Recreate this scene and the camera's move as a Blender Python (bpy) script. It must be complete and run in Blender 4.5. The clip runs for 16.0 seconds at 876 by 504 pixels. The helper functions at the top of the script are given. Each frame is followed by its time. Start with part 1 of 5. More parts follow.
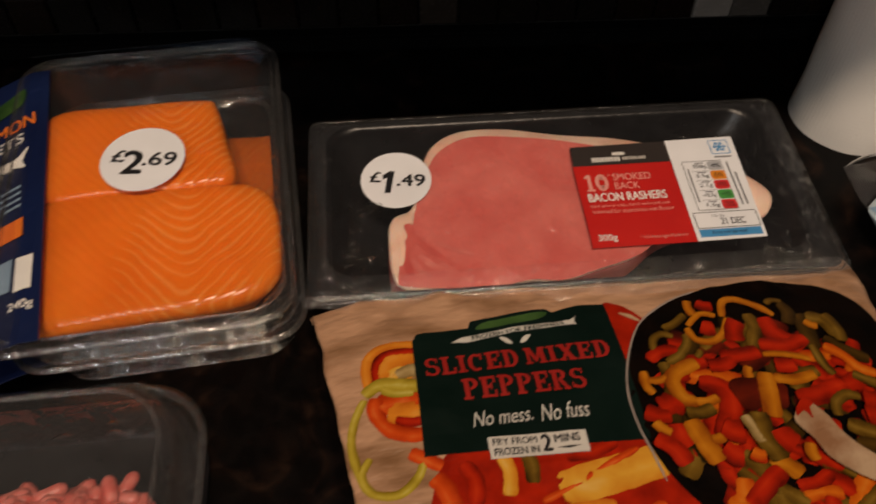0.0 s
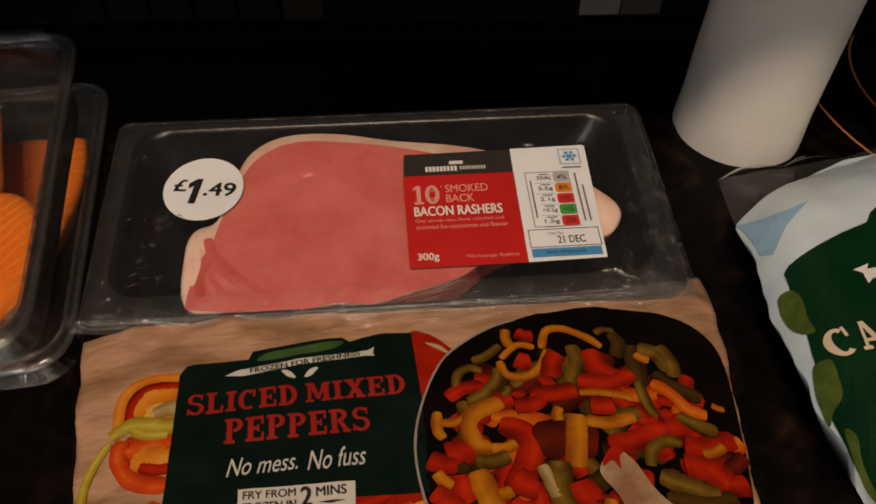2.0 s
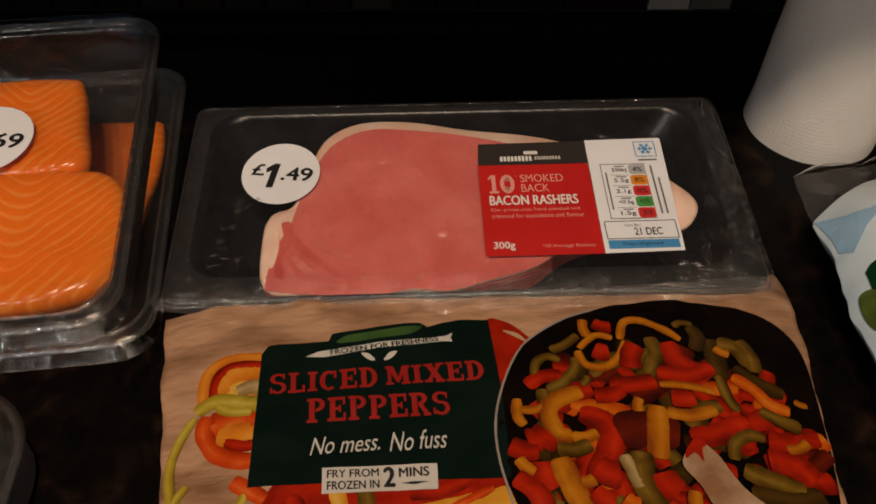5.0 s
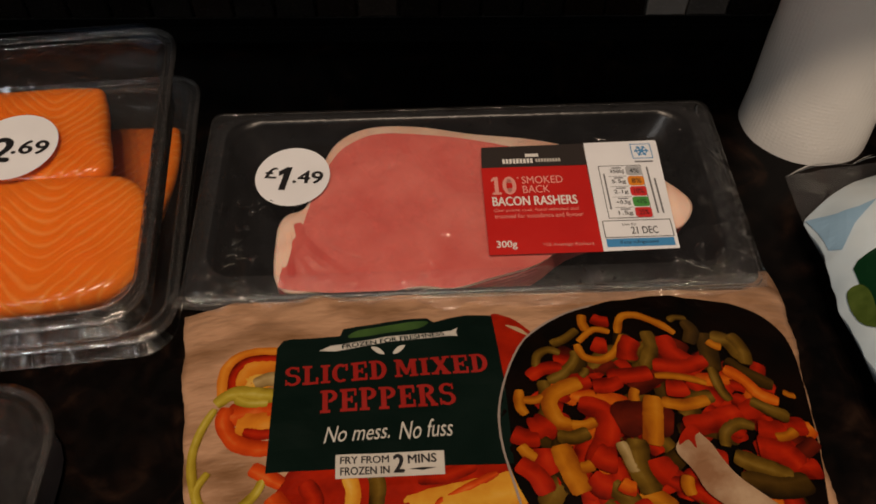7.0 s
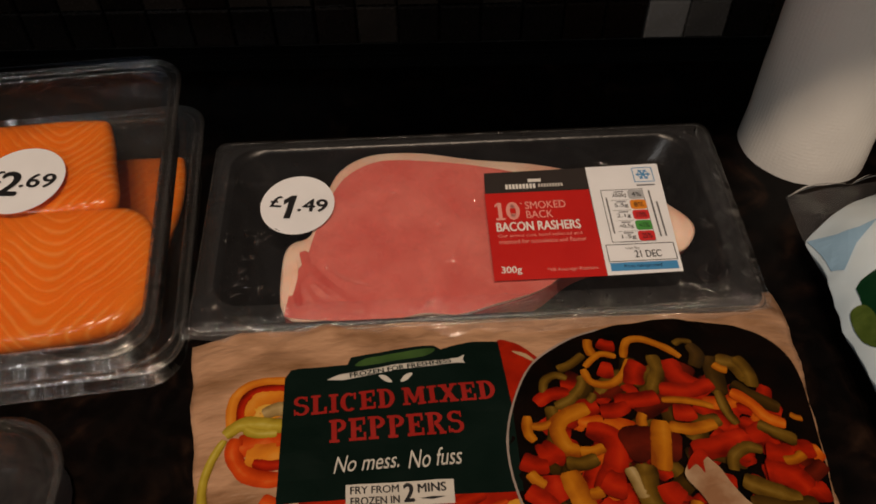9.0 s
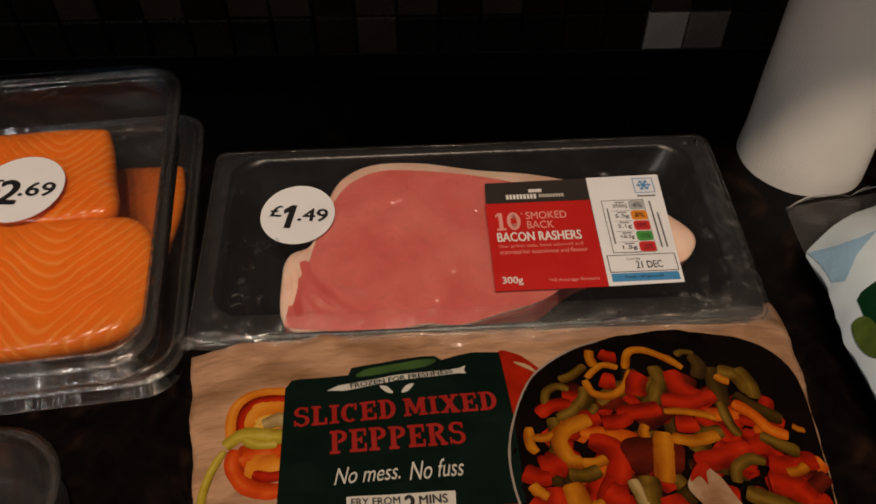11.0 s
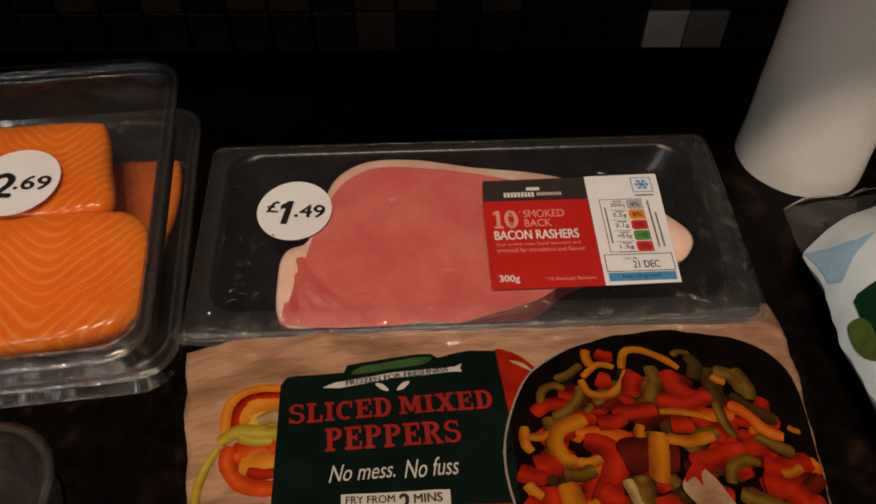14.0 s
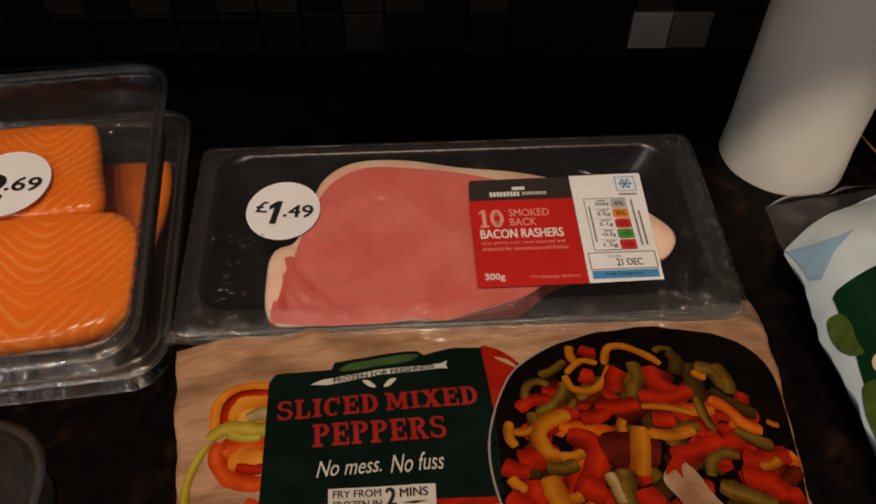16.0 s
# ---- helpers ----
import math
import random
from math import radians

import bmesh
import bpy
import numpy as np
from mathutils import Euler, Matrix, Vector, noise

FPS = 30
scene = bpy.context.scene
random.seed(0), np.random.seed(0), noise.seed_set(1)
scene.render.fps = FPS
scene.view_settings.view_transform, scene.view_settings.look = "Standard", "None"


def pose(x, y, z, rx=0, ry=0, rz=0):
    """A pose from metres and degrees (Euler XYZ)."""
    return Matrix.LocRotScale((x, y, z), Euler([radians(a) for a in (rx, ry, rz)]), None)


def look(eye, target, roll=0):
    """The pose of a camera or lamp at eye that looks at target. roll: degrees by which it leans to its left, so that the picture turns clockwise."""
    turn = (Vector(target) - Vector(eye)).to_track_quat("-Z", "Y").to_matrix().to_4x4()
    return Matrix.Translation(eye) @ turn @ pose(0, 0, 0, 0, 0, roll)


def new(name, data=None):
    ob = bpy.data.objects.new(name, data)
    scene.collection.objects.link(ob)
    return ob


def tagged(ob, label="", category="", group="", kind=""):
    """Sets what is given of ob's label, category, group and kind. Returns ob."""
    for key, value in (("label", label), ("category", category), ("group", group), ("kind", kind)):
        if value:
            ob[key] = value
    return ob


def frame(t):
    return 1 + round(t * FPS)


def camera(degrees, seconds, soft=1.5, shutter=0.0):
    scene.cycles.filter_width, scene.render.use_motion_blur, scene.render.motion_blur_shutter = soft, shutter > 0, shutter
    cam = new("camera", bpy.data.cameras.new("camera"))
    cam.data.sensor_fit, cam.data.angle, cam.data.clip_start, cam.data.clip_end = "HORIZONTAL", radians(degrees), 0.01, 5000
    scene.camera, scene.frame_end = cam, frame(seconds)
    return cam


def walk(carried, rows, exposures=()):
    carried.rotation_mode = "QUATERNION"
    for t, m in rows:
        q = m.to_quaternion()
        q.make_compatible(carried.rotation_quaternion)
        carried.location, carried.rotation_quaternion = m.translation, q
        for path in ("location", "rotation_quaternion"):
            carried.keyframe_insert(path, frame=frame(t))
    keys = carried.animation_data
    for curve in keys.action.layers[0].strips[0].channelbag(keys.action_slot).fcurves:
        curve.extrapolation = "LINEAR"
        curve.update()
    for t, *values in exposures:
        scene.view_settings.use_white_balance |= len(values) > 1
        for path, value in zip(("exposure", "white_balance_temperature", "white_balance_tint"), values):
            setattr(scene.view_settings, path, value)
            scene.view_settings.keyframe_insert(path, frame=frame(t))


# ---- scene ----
cam = camera(58.7, 16.0, soft=1.75, shutter=0.5)
PATH = [
    (0, (-0.001, -0.032, 0.333), (0.015, 1.273, -1.183), 0.4),
    (0.5, (0.026, -0.011, 0.327), (0.089, 1.295, -1.187), 1.2),
    (1, (0.067, -0.001, 0.314), (0.139, 1.309, -1.196), 1.1),
    (1.5, (0.077, 0.003, 0.307), (0.121, 1.311, -1.205), 1.3),
    (2, (0.087, 0.001, 0.308), (0.116, 1.308, -1.206), 1.5),
    (2.5, (0.089, 0.003, 0.307), (0.097, 1.311, -1.206), 1.4),
    (3, (0.089, 0.004, 0.309), (0.078, 1.313, -1.203), 1.2),
    (3.5, (0.085, 0.004, 0.306), (0.059, 1.312, -1.207), 0.9),
    (4, (0.079, 0.003, 0.304), (0.03, 1.313, -1.207), 0.3),
    (4.5, (0.071, 0.001, 0.306), (0.018, 1.307, -1.208), 0.2),
    (4.7, (0.067, -0.001, 0.304), (0.016, 1.305, -1.209), 0.3),
    (7, (0.067, -0.015, 0.317), (0.004, 1.289, -1.198), -0.4),
    (7.5, (0.065, -0.014, 0.319), (0.006, 1.301, -1.187), -0.7),
    (8, (0.065, -0.01, 0.321), (0.005, 1.306, -1.184), -1.0),
    (8.5, (0.062, -0.009, 0.319), (-0.004, 1.317, -1.176), -1.2),
    (9, (0.064, -0.013, 0.322), (0.003, 1.323, -1.166), -1.1),
    (11.5, (0.059, -0.012, 0.32), (0.01, 1.345, -1.148), -0.5),
    (12, (0.057, -0.011, 0.319), (0.004, 1.345, -1.15), -0.5),
    (12.5, (0.057, -0.012, 0.32), (0.009, 1.34, -1.153), -0.2),
    (13, (0.059, -0.012, 0.321), (0.014, 1.34, -1.152), 0.1),
    (13.5, (0.059, -0.011, 0.32), (0.014, 1.343, -1.151), 0.1),
    (14, (0.061, -0.011, 0.321), (0.021, 1.337, -1.157), 0.3),
    (14.5, (0.06, -0.011, 0.322), (0.03, 1.332, -1.16), 0.5),
    (15, (0.057, -0.012, 0.319), (0.029, 1.336, -1.159), 0.6),
    (15.5, (0.064, -0.014, 0.325), (0.034, 1.326, -1.16), 0.6),
    (16, (0.065, -0.015, 0.325), (0.039, 1.332, -1.153), 0.5),
]
walk(cam, [(t, look(eye, target, roll)) for t, eye, target, roll in PATH], [(0.0, 0.12), (0.5, 0.07), (1.0, 0.0), (16.0, 0.0)])

# ---- world and lights: a dim kitchen at night, one warm ceiling fixture behind the camera ----
world = bpy.data.worlds.new("night")
scene.world = world
world.use_nodes = True
world.node_tree.nodes["Background"].inputs[0].default_value = (0.02, 0.025, 0.035, 1)
world.node_tree.nodes["Background"].inputs[1].default_value = 0.2

LAMP = (0.12, -0.42, 1.44)
WARM = (1.0, 0.76, 0.56)


def spot_lamp(dx, dy, watts):
    data = bpy.data.lights.new("ceiling_spot", "AREA")
    data.shape, data.size, data.energy, data.color = "DISK", 0.03, watts, WARM
    ob = new("ceiling_spot", data)
    ob.matrix_world = look((LAMP[0] + dx, LAMP[1] + dy, LAMP[2] - 0.02), (LAMP[0] + dx, LAMP[1] + dy + 0.25, 0.0))
    return ob


for dx, dy in ((-0.16, 0.0), (0.0, 0.03), (0.16, 0.0)):
    spot_lamp(dx, dy, 5.3)
# an added, unseen fill lamp, cooler and deeper in the room
room = bpy.data.lights.new("room_fill", "AREA")
room.shape, room.size, room.energy, room.color = "DISK", 0.22, 6.0, (0.95, 0.93, 0.91)
new("room_fill", room).matrix_world = look((-0.62, -1.45, 1.32), (0.2, 0.3, 0.0))


# ---- materials ----
def nodes_of(name):
    m = bpy.data.materials.new(name)
    m.use_nodes = True
    t = m.node_tree
    return m, t, t.nodes["Principled BSDF"]


def mat(name, base, rough=0.5, other=None, scale=60, detail=5, bump=0.0, bump_scale=300, metal=0.0, lo=0.35, hi=0.65, coat=0.0, spec=0.5, sss=0.0, stretch=(1, 1, 1), wear=0.08):
    """Principled paint with a coarse colour change, a fine grain and relief; scales are per metre."""
    m, t, b = nodes_of(name)
    n, l = t.nodes.new, t.links.new
    co = n("ShaderNodeTexCoord")
    mp = n("ShaderNodeMapping")
    mp.inputs["Scale"].default_value = stretch
    l(co.outputs["Object"], mp.inputs["Vector"])
    no = n("ShaderNodeTexNoise")
    no.inputs["Scale"].default_value, no.inputs["Detail"].default_value = scale, detail
    l(mp.outputs[0], no.inputs["Vector"])
    ra = n("ShaderNodeValToRGB")
    ra.color_ramp.elements[0].position, ra.color_ramp.elements[1].position = lo, hi
    ra.color_ramp.elements[0].color = (*base, 1)
    o = other if other else tuple(c * (1 - wear) for c in base)
    ra.color_ramp.elements[1].color = (*o, 1)
    l(no.outputs["Fac"], ra.inputs[0])
    l(ra.outputs[0], b.inputs["Base Color"])
    fine = n("ShaderNodeTexNoise")
    fine.inputs["Scale"].default_value, fine.inputs["Detail"].default_value = bump_scale, 3
    l(mp.outputs[0], fine.inputs["Vector"])
    rr = n("ShaderNodeMapRange")
    rr.inputs[3].default_value, rr.inputs[4].default_value = max(0.02, rough - 0.08), min(1, rough + 0.08)
    l(fine.outputs["Fac"], rr.inputs[0])
    l(rr.outputs[0], b.inputs["Roughness"])
    if bump:
        bp = n("ShaderNodeBump")
        bp.inputs["Strength"].default_value, bp.inputs["Distance"].default_value = 1.0, bump
        l(fine.outputs["Fac"], bp.inputs["Height"])
        l(bp.outputs[0], b.inputs["Normal"])
    b.inputs["Metallic"].default_value = metal
    b.inputs["Coat Weight"].default_value = coat
    b.inputs["Coat Roughness"].default_value = 0.12
    b.inputs["Specular IOR Level"].default_value = spec
    if sss:
        b.inputs["Subsurface Weight"].default_value = sss
        b.inputs["Subsurface Radius"].default_value = (1.0, 0.35, 0.2)
        b.inputs["Subsurface Scale"].default_value = 0.004
    return m


def clear(name, haze=0.03, tint=(0.97, 0.97, 0.97), rough=0.06, bump=0.0006, scale=45, gloss=1.0, haze_colour=(0.6, 0.6, 0.62)):
    """Clear packaging plastic: see-through, with Fresnel gloss, faint milky haze and wrinkles."""
    m = bpy.data.materials.new(name)
    m.use_nodes = True
    t = m.node_tree
    t.nodes.clear()
    n, l = t.nodes.new, t.links.new
    out, tr, gl, di = n("ShaderNodeOutputMaterial"), n("ShaderNodeBsdfTransparent"), n("ShaderNodeBsdfGlossy"), n("ShaderNodeBsdfDiffuse")
    tr.inputs[0].default_value = (*tint, 1)
    gl.inputs["Roughness"].default_value = rough
    di.inputs[0].default_value = (*haze_colour, 1)
    co, no, bp = n("ShaderNodeTexCoord"), n("ShaderNodeTexNoise"), n("ShaderNodeBump")
    no.inputs["Scale"].default_value, no.inputs["Detail"].default_value, no.inputs["Distortion"].default_value = scale, 4, 0.6
    l(co.outputs["Object"], no.inputs["Vector"])
    bp.inputs["Distance"].default_value = bump * 10
    bp.inputs["Strength"].default_value = 0.6
    l(no.outputs["Fac"], bp.inputs["Height"])
    l(bp.outputs[0], gl.inputs["Normal"])
    fr = n("ShaderNodeFresnel")
    fr.inputs["IOR"].default_value = 1.5
    l(bp.outputs[0], fr.inputs["Normal"])
    mu = n("ShaderNodeMath")
    mu.operation = "MULTIPLY"
    mu.inputs[1].default_value = gloss
    l(fr.outputs[0], mu.inputs[0])
    a, b = n("ShaderNodeMixShader"), n("ShaderNodeMixShader")
    hz = n("ShaderNodeMapRange")
    hz.inputs[3].default_value, hz.inputs[4].default_value = haze * 0.4, haze * 1.6
    l(no.outputs["Fac"], hz.inputs[0])
    l(hz.outputs[0], a.inputs[0])
    l(tr.outputs[0], a.inputs[1])
    l(di.outputs[0], a.inputs[2])
    l(mu.outputs[0], b.inputs[0])
    l(a.outputs[0], b.inputs[1])
    l(gl.outputs[0], b.inputs[2])
    l(b.outputs[0], out.inputs[0])
    return m


def salmon_material(name, centre, pitch):
    """Orange flesh with pale chevron fat lines about x = centre."""
    m, t, b = nodes_of(name)
    n, l = t.nodes.new, t.links.new
    co, sx, no = n("ShaderNodeTexCoord"), n("ShaderNodeSeparateXYZ"), n("ShaderNodeTexNoise")
    no.inputs["Scale"].default_value, no.inputs["Detail"].default_value = 30, 2
    l(co.outputs["Object"], sx.inputs[0])
    l(co.outputs["Object"], no.inputs["Vector"])

    def math_node(op, a, c=None):
        k = n("ShaderNodeMath")
        k.operation = op
        for i, v in enumerate((a, c)):
            if v is None:
                continue
            if isinstance(v, (int, float)):
                k.inputs[i].default_value = v
            else:
                l(v, k.inputs[i])
        return k.outputs[0]

    off = math_node("SUBTRACT", sx.outputs[0], centre)
    side = math_node("SQRT", math_node("ADD", math_node("MULTIPLY", off, off), 0.00003))
    wob = math_node("MULTIPLY", no.outputs["Fac"], 0.016)
    v = math_node("ADD", math_node("SUBTRACT", sx.outputs[1], math_node("MULTIPLY", side, 1.15)), wob)
    s = math_node("ABSOLUTE", math_node("SINE", math_node("MULTIPLY", v, math.pi / pitch)))
    ra = n("ShaderNodeValToRGB")
    e = ra.color_ramp.elements
    e[0].position, e[0].color = 0.0, (0.84, 0.305, 0.060, 1)
    e[1].position, e[1].color = 0.80, (0.80, 0.205, 0.012, 1)
    k = e.new(0.34)
    k.color = (0.84, 0.29, 0.045, 1)
    patch = n("ShaderNodeTexNoise")
    patch.inputs["Scale"].default_value, patch.inputs["Detail"].default_value = 48, 3
    l(co.outputs["Object"], patch.inputs["Vector"])
    worn = math_node("MAXIMUM", math_node("MULTIPLY", math_node("SUBTRACT", patch.outputs["Fac"], 0.42), 2.4), 0.0)
    plain = math_node("MAXIMUM", math_node("MULTIPLY", math_node("SUBTRACT", centre - 0.014, sx.outputs[0]), 22.0), 0.0)
    l(math_node("ADD", math_node("ADD", s, worn), plain), ra.inputs[0])
    big = n("ShaderNodeTexNoise")
    big.inputs["Scale"].default_value, big.inputs["Detail"].default_value = 22, 4
    l(co.outputs["Object"], big.inputs["Vector"])
    mx = n("ShaderNodeMixRGB")
    mx.blend_type = "MULTIPLY"
    rb = n("ShaderNodeValToRGB")
    rb.color_ramp.elements[0].color, rb.color_ramp.elements[1].color = (0.86, 0.70, 0.5, 1), (1, 1, 1, 1)
    rb.color_ramp.elements[0].position, rb.color_ramp.elements[1].position = 0.3, 0.62
    l(big.outputs["Fac"], rb.inputs[0])
    mx.inputs[0].default_value = 0.8
    l(ra.outputs[0], mx.inputs[1])
    l(rb.outputs[0], mx.inputs[2])
    l(mx.outputs[0], b.inputs["Base Color"])
    bp = n("ShaderNodeBump")
    bp.inputs["Distance"].default_value = 0.0002
    l(s, bp.inputs["Height"])
    l(bp.outputs[0], b.inputs["Normal"])
    b.inputs["Roughness"].default_value = 0.24
    b.inputs["Subsurface Weight"].default_value = 0.12
    b.inputs["Subsurface Radius"].default_value = (1.0, 0.35, 0.15)
    b.inputs["Subsurface Scale"].default_value = 0.004
    return m


def marble_material():
    m, t, b = nodes_of("dark_marble_laminate")
    n, l = t.nodes.new, t.links.new
    co, a, v = n("ShaderNodeTexCoord"), n("ShaderNodeTexNoise"), n("ShaderNodeTexNoise")
    a.inputs["Scale"].default_value, a.inputs["Detail"].default_value, a.inputs["Distortion"].default_value = 26, 9, 1.6
    v.inputs["Scale"].default_value, v.inputs["Detail"].default_value, v.inputs["Distortion"].default_value = 90, 6, 0.5
    for k in (a, v):
        l(co.outputs["Object"], k.inputs["Vector"])
    ra, rb, mx = n("ShaderNodeValToRGB"), n("ShaderNodeValToRGB"), n("ShaderNodeMixRGB")
    e = ra.color_ramp.elements
    e[0].position, e[0].color = 0.47, (0.003, 0.0022, 0.002, 1)
    e[1].position, e[1].color = 0.78, (0.026, 0.013, 0.008, 1)
    k = e.new(0.60)
    k.color = (0.007, 0.004, 0.003, 1)
    l(a.outputs["Fac"], ra.inputs[0])
    rb.color_ramp.elements[0].position, rb.color_ramp.elements[1].position = 0.4, 0.65
    rb.color_ramp.elements[0].color, rb.color_ramp.elements[1].color = (0.35, 0.35, 0.35, 1), (1, 1, 1, 1)
    l(v.outputs["Fac"], rb.inputs[0])
    mx.blend_type, mx.inputs[0].default_value = "MULTIPLY", 1
    l(ra.outputs[0], mx.inputs[1])
    l(rb.outputs[0], mx.inputs[2])
    l(mx.outputs[0], b.inputs["Base Color"])
    b.inputs["Roughness"].default_value = 0.42
    b.inputs["Specular IOR Level"].default_value = 0.09
    return m


def tissue_material():
    """White embossed kitchen paper: a fine quilted dot relief wrapped round the roll."""
    m, t, b = nodes_of("embossed_paper")
    n, l = t.nodes.new, t.links.new
    uv, vo, no = n("ShaderNodeTexCoord"), n("ShaderNodeTexVoronoi"), n("ShaderNodeTexNoise")
    vo.inputs["Scale"].default_value, vo.inputs["Randomness"].default_value = 1, 0.12
    l(uv.outputs["UV"], vo.inputs["Vector"])
    no.inputs["Scale"].default_value = 500
    l(uv.outputs["Object"], no.inputs["Vector"])
    bp = n("ShaderNodeBump")
    bp.inputs["Distance"].default_value, bp.inputs["Strength"].default_value = 0.0004, 0.5
    l(vo.outputs["Distance"], bp.inputs["Height"])
    bq = n("ShaderNodeBump")
    bq.inputs["Distance"].default_value, bq.inputs["Strength"].default_value = 0.0003, 0.5
    l(no.outputs["Fac"], bq.inputs["Height"])
    l(bp.outputs[0], bq.inputs["Normal"])
    l(bq.outputs[0], b.inputs["Normal"])
    b.inputs["Base Color"].default_value = (0.82, 0.80, 0.76, 1)
    b.inputs["Roughness"].default_value = 0.95
    b.inputs["Specular IOR Level"].default_value = 0.1
    return m


white_print = mat("white_label_paper", (0.84, 0.85, 0.88), 0.5, scale=30, bump=0.0001)
black_ink = mat("black_ink", (0.012, 0.012, 0.014), 0.5)
light_grey = mat("light_grey_ink", (0.45, 0.46, 0.48), 0.5)
grey_ink = mat("grey_ink", (0.16, 0.16, 0.17), 0.5)
red_print = mat("red_label", (0.56, 0.018, 0.014), 0.42, other=(0.5, 0.014, 0.012), scale=25, bump=0.00008)
dark_print = mat("charcoal_label", (0.035, 0.028, 0.026), 0.45)
pink_ink = mat("pale_red_ink", (0.78, 0.33, 0.28), 0.5)
white_ink = mat("white_ink", (0.78, 0.76, 0.72), 0.5)
blue_ink = mat("sky_blue_ink", (0.06, 0.27, 0.55), 0.5)
green_ink = mat("traffic_green_ink", (0.07, 0.30, 0.06), 0.5)
amber_ink = mat("traffic_amber_ink", (0.75, 0.25, 0.02), 0.5)
redl_ink = mat("traffic_red_ink", (0.62, 0.03, 0.03), 0.5)
tray_black = mat("black_tray_plastic", (0.005, 0.005, 0.006), 0.30, spec=0.3, other=(0.008, 0.008, 0.009), bump=0.0003, bump_scale=180)
bacon_film = clear("bacon_film", haze=0.014, rough=0.09, bump=0.0009, scale=70, gloss=0.8)
skirt_film = clear("film_skirt", haze=0.06, rough=0.08, bump=0.0016, scale=75, gloss=1.3, haze_colour=(0.55, 0.52, 0.52))
tray_film = clear("tray_film", haze=0.020, rough=0.08, bump=0.0011, scale=85, gloss=0.9)
pet = clear("clear_tray_plastic", haze=0.014, tint=(0.86, 0.84, 0.82), rough=0.09, bump=0.0004, scale=48, gloss=1.7)
lid_clear = clear("lid_plastic", haze=0.042, rough=0.11, bump=0.0006, scale=40, gloss=1.4)
crease = clear("film_crease", haze=0.015, rough=0.10, bump=0.0, scale=40, gloss=1.9)
bead = clear("rolled_plastic_edge", haze=0.02, rough=0.12, bump=0.0004, scale=90, gloss=1.7)
blue_fold = clear("curled_film_blue_sheen", haze=0.06, rough=0.30, bump=0.0006, scale=60, gloss=0.7, haze_colour=(0.26, 0.42, 0.70))
bag_clear = clear("clear_bag_film", haze=0.04, rough=0.12, bump=0.0006, scale=50, gloss=1.1)
bacon_meat = mat("bacon_meat", (0.53, 0.105, 0.09), 0.28, other=(0.62, 0.18, 0.15), scale=34, detail=7, bump=0.0008, bump_scale=95, sss=0.06, lo=0.30, hi=0.70)
bacon_pale = mat("bacon_marbling", (0.64, 0.21, 0.175), 0.32, other=(0.56, 0.13, 0.115), scale=90, detail=8, bump=0.0004, sss=0.2)
bacon_shaded = mat("bacon_stack_shade", (0.34, 0.05, 0.045), 0.32, other=(0.44, 0.11, 0.09), scale=55, detail=6, bump=0.0004, bump_scale=200, sss=0.2)
bacon_red = mat("bacon_red_lean", (0.47, 0.075, 0.066), 0.32, other=(0.55, 0.12, 0.10), scale=60, detail=5, bump=0.0004, bump_scale=200, sss=0.06)
bacon_fat = mat("bacon_fat", (0.88, 0.66, 0.53), 0.36, other=(0.80, 0.50, 0.38), scale=45, bump=0.0004, bump_scale=220, sss=0.25)
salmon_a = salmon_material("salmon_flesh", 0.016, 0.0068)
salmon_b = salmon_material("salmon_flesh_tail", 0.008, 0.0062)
navy_card = mat("navy_card", (0.006, 0.014, 0.062), 0.38, other=(0.004, 0.009, 0.045), scale=20, coat=0.3)
orange_ink = mat("orange_ink", (0.72, 0.17, 0.02), 0.5)
mid_blue = mat("pale_blue_ink", (0.25, 0.36, 0.48), 0.5)
leaf_green = mat("leaf_green_ink", (0.010, 0.038, 0.008), 0.45, other=(0.045, 0.10, 0.022), scale=60)
wood_print = mat("wood_board_print", (0.46, 0.265, 0.155), 0.42, other=(0.20, 0.10, 0.045), scale=26, detail=9, bump=0.0022, bump_scale=46, stretch=(1, 2.6, 1), lo=0.46, hi=0.70, spec=0.35)
bottle_green = mat("bottle_green_print", (0.0025, 0.008, 0.006), 0.34, other=(0.004, 0.011, 0.0085), scale=20, bump=0.0003, bump_scale=60, spec=0.25)
dim_white = mat("off_white_ink", (0.58, 0.55, 0.50), 0.45, coat=0.2)
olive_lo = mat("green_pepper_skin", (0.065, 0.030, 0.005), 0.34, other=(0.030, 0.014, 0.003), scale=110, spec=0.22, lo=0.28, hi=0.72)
title_red = mat("title_red_ink", (0.30, 0.014, 0.010), 0.4)
pan_black = mat("pan_print", (0.0015, 0.001, 0.0008), 0.55, other=(0.005, 0.002, 0.001), scale=50, spec=0.06)
pan_rim = mat("pan_rim_print", (0.30, 0.24, 0.21), 0.4)
yellow = mat("yellow_pepper_print", (0.50, 0.185, 0.008), 0.34, other=(0.38, 0.105, 0.005), scale=110, spec=0.22, lo=0.28, hi=0.72)
orange = mat("orange_pepper_print", (0.55, 0.12, 0.006), 0.34, other=(0.40, 0.045, 0.004), scale=110, spec=0.22, lo=0.28, hi=0.72)
red = mat("red_pepper_print", (0.40, 0.016, 0.003), 0.34, other=(0.19, 0.007, 0.002), scale=90, spec=0.22, lo=0.28, hi=0.72)
dark_red = mat("dark_red_pepper_print", (0.12, 0.010, 0.003), 0.34, other=(0.05, 0.006, 0.002), scale=90, spec=0.22, lo=0.28, hi=0.72)
